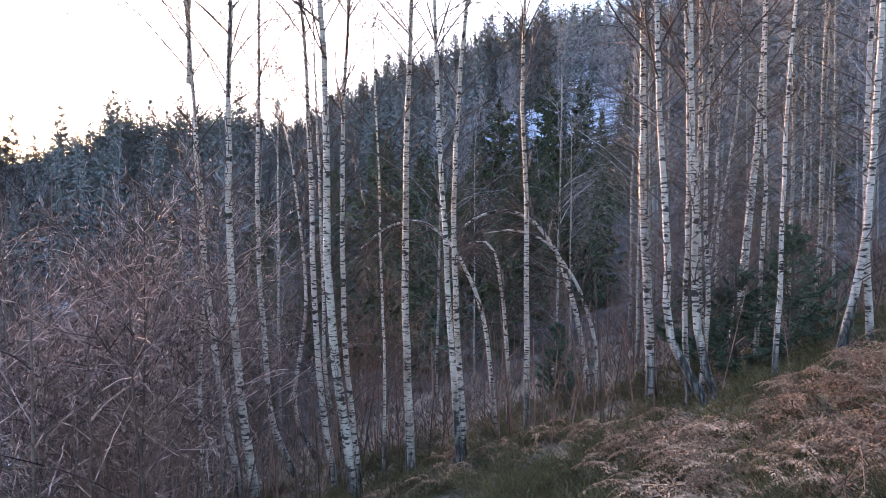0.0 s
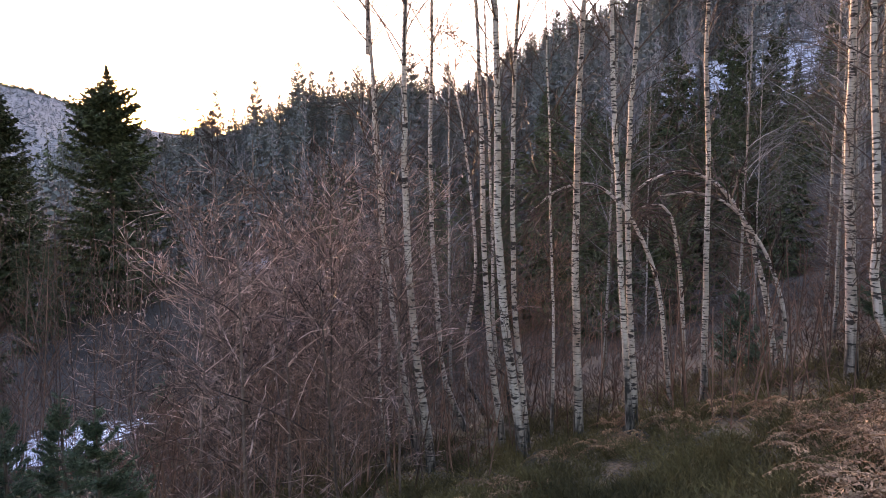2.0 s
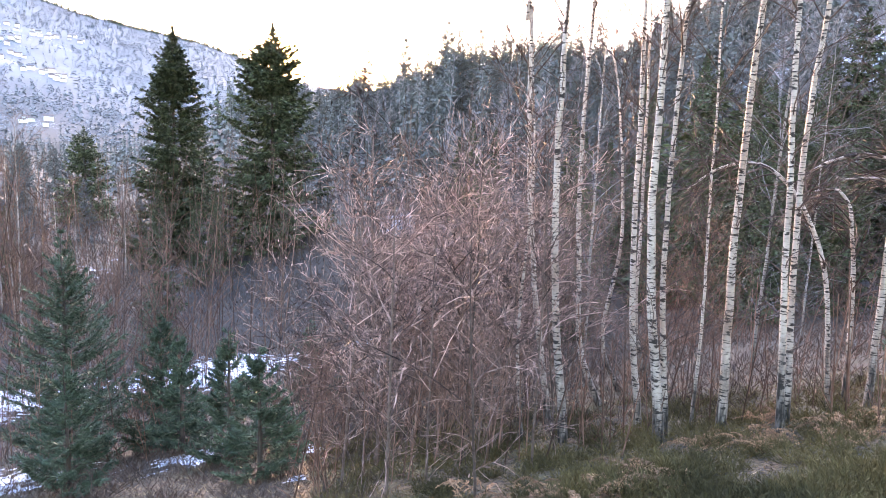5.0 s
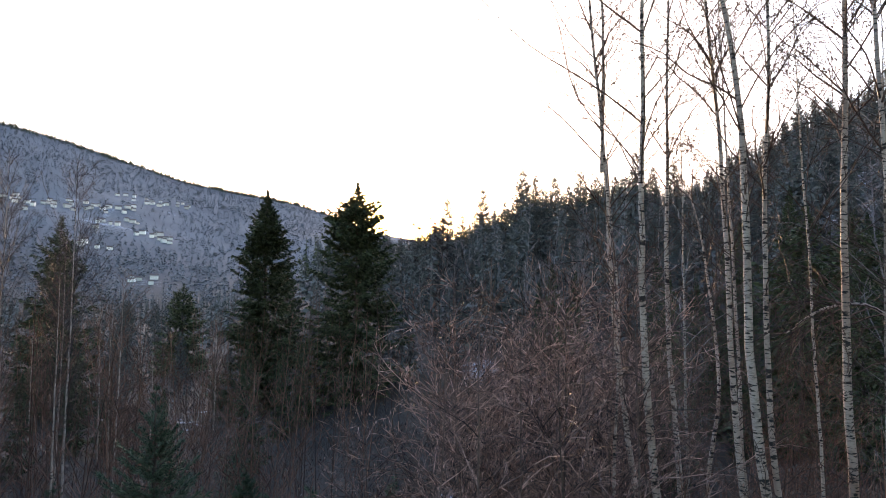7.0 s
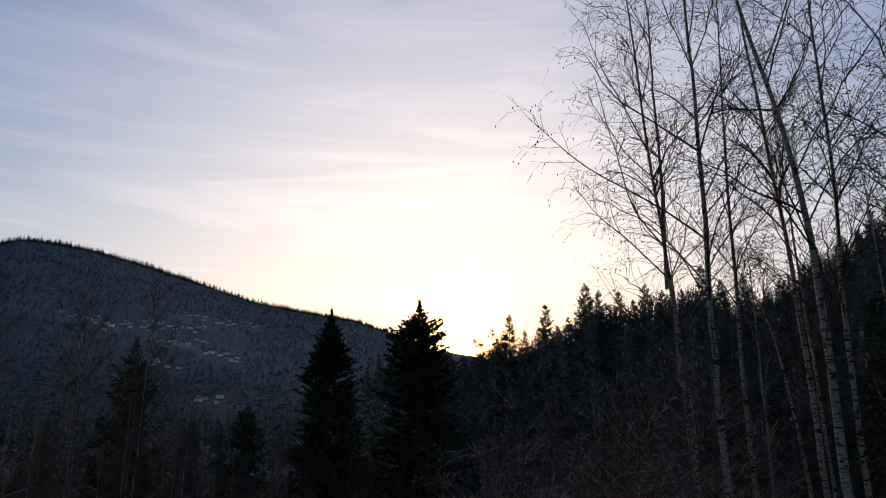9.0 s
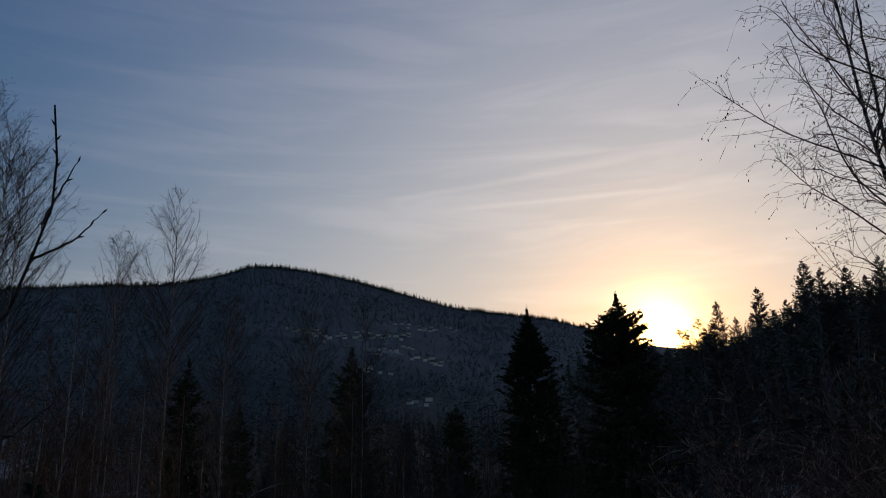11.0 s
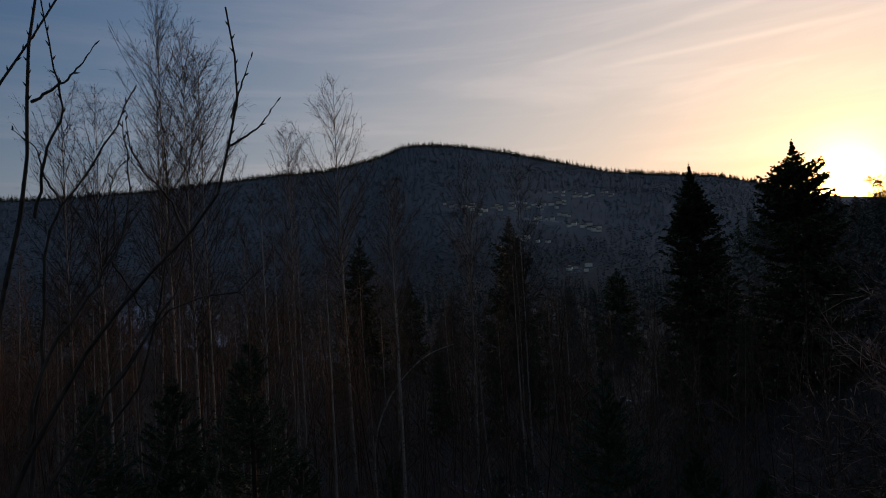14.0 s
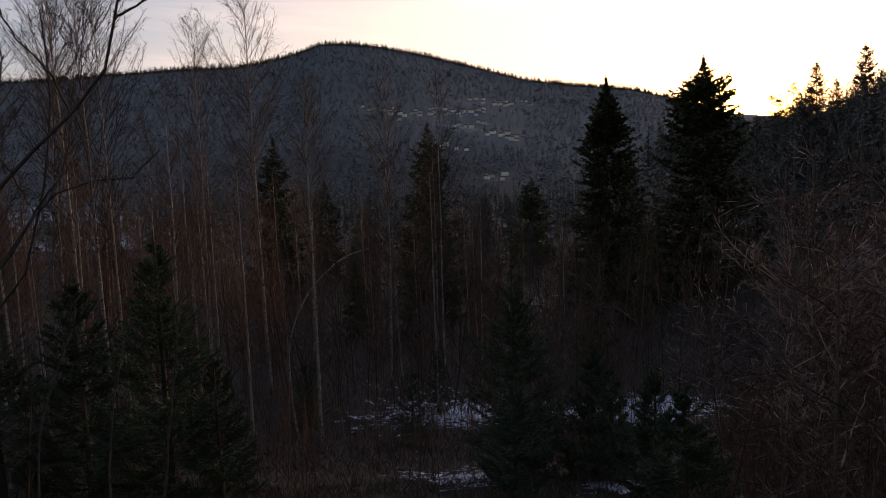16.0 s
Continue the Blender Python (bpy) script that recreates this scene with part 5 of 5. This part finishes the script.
# ---- the village across the valley ----
def house(width, depth, tall, seed):
    """A small house: walls, a pitched roof with eaves, and two windows on the long side."""
    ob = new("house")
    bm = bmesh.new()
    bmesh.ops.create_cube(bm, size=1.0, matrix=Matrix.Translation((0, 0, tall / 2)) @ Matrix.Diagonal((width, depth, tall, 1)))
    ridge = [bm.verts.new((s * width / 2, 0, tall * 1.42)) for s in (-1, 1)]
    for s, v in zip((-1, 1), ridge):
        a, b = [w for w in bm.verts if abs(w.co.x - s * width / 2) < 1e-4 and abs(w.co.z - tall) < 1e-4]
        bm.faces.new((a, b, v))
    me = bpy.data.meshes.new("wall")
    bm.to_mesh(me), bm.free()
    part("wall", me, WALL_PAINT, ob)
    g = Geo()
    e, up = 0.35, tall * 0.42
    for s in (-1, 1):
        drop = up * e / (depth / 2)
        top = np.array([[-width / 2 - e, 0, tall + up], [width / 2 + e, 0, tall + up], [width / 2 + e, s * (depth / 2 + e), tall - drop], [-width / 2 - e, s * (depth / 2 + e), tall - drop]])
        slab = np.concatenate([top + [0, 0, 0.02], top + [0, 0, 0.25]])
        g.add(slab, np.array([[0, 1, 2, 3], [4, 5, 6, 7], [0, 1, 5, 4], [1, 2, 6, 5], [2, 3, 7, 6], [3, 0, 4, 7]]))
    part("roof", g, ROOF_TILE, ob)
    for s in (-0.25, 0.25):
        bm = bmesh.new()
        bmesh.ops.create_cube(bm, size=1.0, matrix=Matrix.Translation((s * width, -depth / 2 - 0.03, tall * 0.55)) @ Matrix.Diagonal((1.4, 0.08, 1.3, 1)))
        me = bpy.data.meshes.new("window")
        bm.to_mesh(me), bm.free()
        part("window", me, PANE, ob)
    return ob


HOUSES = [house(9, 7, 5.0, 0), house(7.5, 7, 6.0, 1), house(11, 7, 5.5, 2)]
rng = np.random.RandomState(80)
for k, (az, r) in enumerate(PLOTS):
    ob = HOUSES[k % 3] if k < 3 else copy_thing(HOUSES[k % 3], Matrix())
    put(tagged(ob, "small pale house with a dark roof across the valley", "house", "village houses"), az, r, az + 180 + rng.uniform(-25, 25), rng.uniform(0.40, 0.66))


# ---- plants of the bank ----
def sward(name, n, az_range, r_range, tall, wide, mat, seed, label, patch, keep, flat=0.5):
    """Many upright blades in irregular patches, as one mesh."""
    rng = np.random.RandomState(seed)
    az = np.radians(rng.uniform(*az_range, n))
    r = r_range[0] + (r_range[1] - r_range[0]) * rng.uniform(0, 1, n) ** 0.7
    x, y = -np.sin(az) * r, np.cos(az) * r
    on = rolling(x, y, patch, seed) + rng.normal(size=n) * 0.25 > keep
    x, y = x[on], y[on]
    n = len(x)
    tuft = np.clip(0.6 + 0.5 * rolling(x, y, 0.5, seed + 1), 0.2, 1.4)
    base = np.stack([x, y, ground(x, y) - 0.02], 1)
    way = unit(rng.normal(size=(n, 3)) * [flat, flat, 0.15] + [0, 0, 0.8])
    g = Geo()
    g.blades(base, way, tall * tuft * rng.uniform(0.5, 1.3, n), np.full(n, wide), unit(rng.normal(size=(n, 3))))
    ob = new(name, g.mesh(name))
    ob.data.materials.append(mat)
    return tagged(ob, label, "plants", kind="stuff")


def tufts(name, n, az_range, r_range, mat, seed, label, patch, keep, sprigs=60, tall=0.19, spread=0.85):
    """Low bushy tufts, each of many branching sprigs that spread from one root, as one mesh."""
    rng = np.random.RandomState(seed)
    az = np.radians(rng.uniform(*az_range, n))
    r = r_range[0] + (r_range[1] - r_range[0]) * rng.uniform(0, 1, n) ** 0.8
    x, y = -np.sin(az) * r, np.cos(az) * r
    on = rolling(x, y, patch, seed) + rng.normal(size=n) * 0.25 > keep
    root = np.stack([x, y, ground(x, y) - 0.03], 1)[on]
    size = tall * rng.uniform(0.45, 1.25, len(root))
    i = np.repeat(np.arange(len(root)), sprigs)
    way = unit(rng.normal(size=(len(i), 3)) * [spread, spread, 0.12] + [0, 0, 0.7])
    length = size[i] * rng.uniform(0.6, 1.25, len(i))
    base = root[i] + rng.normal(size=(len(i), 3)) * [0.05, 0.05, 0]
    g = Geo()
    g.blades(base, way, length, np.full(len(i), 0.005), unit(rng.normal(size=(len(i), 3))))
    for k in range(3):
        w = unit(way + rng.normal(size=way.shape) * 0.5 + [0, 0, 0.15])
        g.blades(base + way * (length * rng.uniform(0.3, 0.95, len(i)))[:, None], w, length * rng.uniform(0.18, 0.36, len(i)), np.full(len(i), 0.0065), unit(rng.normal(size=way.shape)))
    ob = new(name, g.mesh(name))
    ob.data.materials.append(mat)
    return tagged(ob, label, "plants", kind="stuff")


tufts("heather", 2100, (-48, 38), (2.2, 9.5), HEATHER, 61, "low green-brown heather tufts on the bank", 1.6, -0.35)
tufts("heather", 1500, (-20, 16), (2.3, 5.8), HEATHER, 70, "close olive-green heather on the bank", 1.3, -0.1, sprigs=70, tall=0.17, spread=0.42)
sward("dead_grass", 120000, (-80, 60), (0.6, 11), 0.12, 0.0075, STRAW, 62, "flattened pale dead grass on the bank", 1.7, 0.0, 2.4)
sward("dead_grass", 42000, (-46, -24), (2.6, 5.6), 0.15, 0.0085, STRAW, 69, "trodden pale straw beside the bracken", 1.9, -0.25, 2.6)
sward("dry_herbs", 70000, (32, 112), (2.0, 12), 0.24, 0.006, SCRUB, 67, "dry brown herbs below the trail", 2.2, -0.9, 0.6)
sward("valley_scrub", 110000, (20, 112), (8, 44), 0.50, 0.012, SCRUB, 63, "brown scrub and dry stalks of the valley floor", 6.0, -0.9, 0.6)
sward("far_scrub", 60000, (38, 112), (38, 120), 1.3, 0.035, SCRUB, 68, "dark brown scrub across the valley floor", 12.0, -1.2, 0.6)
sward("leaf_litter", 64000, (-60, 40), (1.2, 9), 0.055, 0.011, BRACKEN, 65, "brown leaf litter and broken fern on the bank", 3.0, -9.0, 2.0)
sward("undergrowth", 75000, (-45, 36), (7.5, 24), 0.40, 0.009, SCRUB, 64, "brown undergrowth beneath the birches", 4.0, -0.9, 0.7)


sward("hill_scrub", 60000, (-45, 40), (20, 75), 0.75, 0.022, SCRUB, 66, "dark scrub on the foot of the hill", 9.0, -1.0, 0.7)


def bracken(n, seed):
    """A clump of dead bracken: arching fronds with curled side leaflets."""
    rng = np.random.RandomState(seed)
    a = rng.uniform(0, 6.28, n)
    t = np.linspace(0, 1, 7)[None, :, None]
    out = np.stack([np.cos(a), np.sin(a), 0 * a], 1)
    size = rng.uniform(0.3, 0.72, n)
    line = rng.normal(size=(n, 1, 3)) * [0.22, 0.22, 0] + out[:, None] * size[:, None, None] * t + np.array([0, 0, 1.0]) * size[:, None, None] * (1.0 * t - 1.05 * t**2) * rng.uniform(0.5, 1.1, (n, 1, 1))
    per, fine = 30, 7
    u = np.linspace(0.18, 0.99, per)
    clump = new("bracken_clump")
    for k in range(n):
        base, tan = along(np.repeat(line[k:k + 1], per, axis=0), u)
        side = unit(np.cross(tan, np.array([0, 0, 1.0]))) * np.where(np.arange(per) % 2, 1.0, -1.0)[:, None]
        way = unit(side + tan * 0.45 + rng.normal(size=(per, 3)) * 0.3 + [0, 0, -0.15])
        reach = size[k] * 0.24 * (1.12 - u) * rng.uniform(0.6, 1.15, per)
        curl = unit(rng.normal(size=(per, 3)) * 0.5 + [0, 0, -0.9])
        t3 = np.linspace(0, 1, 4)[None, :, None]
        rib = base[:, None] + way[:, None] * (reach[:, None, None] * t3 * (1 - 0.3 * t3)) + curl[:, None] * (reach[:, None, None] * 0.45 * t3**2)
        g = Geo()
        g.tubes(line[k:k + 1], np.linspace(0.004, 0.0015, 7)[None], 4)
        j = np.repeat(np.arange(per), fine)
        v = np.tile(np.linspace(0.08, 0.98, fine), per)
        b3, t4 = along(rib[j], v)
        s3 = unit(np.cross(t4, np.array([0, 0, 1.0])) + rng.normal(size=(len(j), 3)) * 0.35) * np.where(np.arange(len(j)) % 2, 1.0, -1.0)[:, None]
        g.blades(b3, unit(s3 + t4 * 0.6 + rng.normal(size=(len(j), 3)) * 0.4), reach[j] * 0.36 * (1.15 - v) + 0.008, reach[j] * 0.11 + 0.004, unit(rng.normal(size=(len(j), 3)) * 0.6 + [0, 0, 1]))
        part("frond", g, BRACKEN, clump)
    return clump


CLUMPS = [bracken(26, 900 + k) for k in range(4)]
rng = np.random.RandomState(71)
FERNS = [(-20, 5.4), (-23, 4.9), (-17, 5.9), (-26, 5.2), (-29, 5.0), (-32, 5.6), (-15.5, 6.2), (-34, 4.6), (-36, 5.4), (-22, 5.8), (-25, 4.4), (-30, 4.2), (-38, 4.0), (12, 4.9), (8, 5.2), (16, 5.0), (19, 4.7), (22, 5.2), (14, 4.4)]
for k in range(92):
    az, r = FERNS[k] if k < len(FERNS) else ((rng.uniform(-50, -16), rng.uniform(3.6, 6.0)) if k < 82 else (rng.uniform(-20, 6), rng.uniform(6.2, 7.8)))
    ob = CLUMPS[k % 4] if k < 4 else copy_thing(CLUMPS[k % 4], Matrix())
    put(tagged(ob, "clump of curled brown dead bracken", "fern", "bracken clumps"), az, r, rng.uniform(0, 360), rng.uniform(0.55, 1.0) * min(1.0, 5.0 / r) * (0.85 if az < -24 else 1.0))


# ---- a budding sapling close beside the trail ----
def sapling(az, r, seed, boughs, label):
    """A leafless sapling: slim stems and long boughs with alternate buds. boughs: name, places (sideways, up), thickness, how far it leans away."""
    rng = np.random.RandomState(seed)
    right, away = aside(az)
    tree = new("sapling")

    def bough(name, line, thick, depth):
        pts = curve_through([right * s + away * (depth * k / len(line)) + np.array([0, 0, z]) for k, (s, z) in enumerate(line)], 20)
        pts = pts + rng.normal(size=pts.shape) * min(0.004, 0.006 * np.linalg.norm(pts[-1] - pts[0]))
        t = np.linspace(0, 1, 20)
        g = Geo()
        g.tubes(pts[None], (thick * (1 - 0.75 * t) * (1 + 0.07 * np.sin(t * 40)))[None], 7)
        n = max(3, int(np.linalg.norm(np.diff(pts, axis=0), axis=1).sum() / 0.075))
        u = np.linspace(0.35, 0.98, n)
        base, tan = along(np.repeat(pts[None], n, axis=0), u)
        hand = np.where(np.arange(n) % 2, 1.0, -1.0)[:, None]
        way = unit(tan + right * hand * 0.35 + rng.normal(size=(n, 3)) * 0.15)
        bud = np.stack([base, base + way * 0.009, base + way * 0.016, base + way * 0.026], 1)
        stem = part(name, g, SAPLING, tree, "slim brown stem" if name == "trunk" else "", True)
        for k in range(n):
            g = Geo()
            g.tubes(bud[k:k + 1], np.array([[0.0022, 0.0034, 0.0028, 0.0006]]), 5)
            part("bud", g, SAPLING, stem, "", True)

    for one in boughs:
        bough(*one)
    tree = put(tagged(tree, label, "sapling", "saplings by the trail"), az, r)
    tree.location.y -= 0.27


STEMS = [
    ("trunk", [(-0.55, -0.05), (-0.46, 1.2), (-0.35, 2.15), (-0.28, 2.55), (-0.23, 2.84), (-0.22, 3.07), (-0.21, 3.38), (-0.18, 3.6), (-0.16, 4.0)], 0.015, 0.1),
    ("trunk", [(-0.75, -0.05), (-0.62, 1.6), (-0.42, 2.9), (-0.28, 3.21), (-0.22, 3.31), (-0.16, 3.43), (-0.08, 3.6), (-0.03, 3.74)], 0.012, 0.04),
    ("bough", [(-0.36, 0.2), (-0.40, 1.3), (-0.21, 1.92), (0.09, 2.40), (0.35, 2.68), (0.43, 2.81), (0.47, 2.99), (0.51, 3.18), (0.50, 3.35), (0.47, 3.53)], 0.013, -0.1),
    ("bough", [(-0.26, 1.5), (-0.19, 2.20), (-0.12, 2.75), (-0.03, 2.88), (0.06, 3.06), (0.15, 3.25)], 0.009, 0.15),
    ("bough", [(-0.24, 1.9), (-0.18, 2.20), (-0.05, 2.40), (0.07, 2.61), (0.11, 2.91), (0.09, 3.10)], 0.0075, 0.1),
]
LOW_BOUGHS = [
    ("bough", [(-0.36, 0.3), (-0.38, 1.25), (-0.22, 1.67), (0.07, 2.14), (0.21, 2.32), (0.29, 2.39), (0.44, 2.39), (0.60, 2.50)], 0.010, 0.05),
    ("bough", [(-0.36, 0.1), (-0.30, 1.1), (-0.12, 1.62), (-0.04, 1.86), (0.12, 2.07), (0.17, 2.28), (0.25, 2.68), (0.24, 3.0)], 0.009, 0.05),
    ("bough", [(-0.20, 2.7), (-0.15, 2.98), (-0.11, 3.08), (-0.13, 3.27), (-0.16, 3.46), (-0.21, 3.69)], 0.006, 0.1),
]
TWIGS = [
    ("twig", [(0.47, 2.98), (0.60, 3.08), (0.69, 3.20)], 0.0055, 0.03),
    ("twig", [(0.49, 3.11), (0.54, 3.26), (0.58, 3.37)], 0.0055, -0.03),
    ("twig", [(0.04, 2.54), (0.10, 2.43), (0.16, 2.29)], 0.0045, 0.03),
    ("twig", [(-0.22, 1.50), (-0.13, 1.65), (-0.05, 1.74), (0.08, 1.79)], 0.0055, 0.05),
    ("twig", [(-0.21, 1.70), (-0.17, 1.78), (-0.13, 1.84), (-0.13, 1.90)], 0.0045, 0.05),
    ("twig", [(-0.204, 3.12), (-0.09, 3.22), (0.01, 3.37)], 0.006, 0.05),
    ("twig", [(-0.12, 2.76), (-0.17, 2.86), (-0.20, 2.97), (-0.27, 3.03)], 0.0045, 0.04),
    ("twig", [(0.30, 2.63), (0.24, 2.79), (0.15, 2.89), (0.12, 2.97), (0.10, 3.09)], 0.0055, 0.02),
    ("twig", [(0.05, 2.60), (0.055, 2.72), (0.05, 2.85), (0.09, 2.92)], 0.0042, 0.05),
    ("twig", [(0.02, 2.53), (0.03, 2.66), (0.03, 2.73), (0.04, 2.83)], 0.0042, 0.03),
    ("twig", [(-0.02, 2.0), (0.10, 2.17), (0.18, 2.29), (0.28, 2.48), (0.30, 2.63)], 0.0055, 0.0),
]
sapling(96.0, 2.7, 95, STEMS + LOW_BOUGHS + TWIGS, "budding leafless sapling with slim dark boughs")
sapling(90.0, 4.2, 96, [
    ("trunk", [(-0.30, -0.05), (-0.34, 1.0), (-0.24, 1.75), (-0.11, 2.06), (-0.07, 2.15), (-0.06, 2.28), (0.0, 2.39)], 0.010, 0.1),
    ("trunk", [(-0.10, -0.05), (0.02, 1.0), (0.08, 1.65), (0.14, 1.89), (0.18, 2.14), (0.19, 2.48)], 0.010, 0.1),
    ("trunk", [(0.10, -0.05), (0.34, 1.2), (0.48, 2.19), (0.56, 2.61), (0.57, 2.99)], 0.010, 0.0),
    ("twig", [(0.46, 2.15), (0.60, 2.49), (0.70, 2.68)], 0.006, 0.05),
], "small leafless sapling with three bare stems")
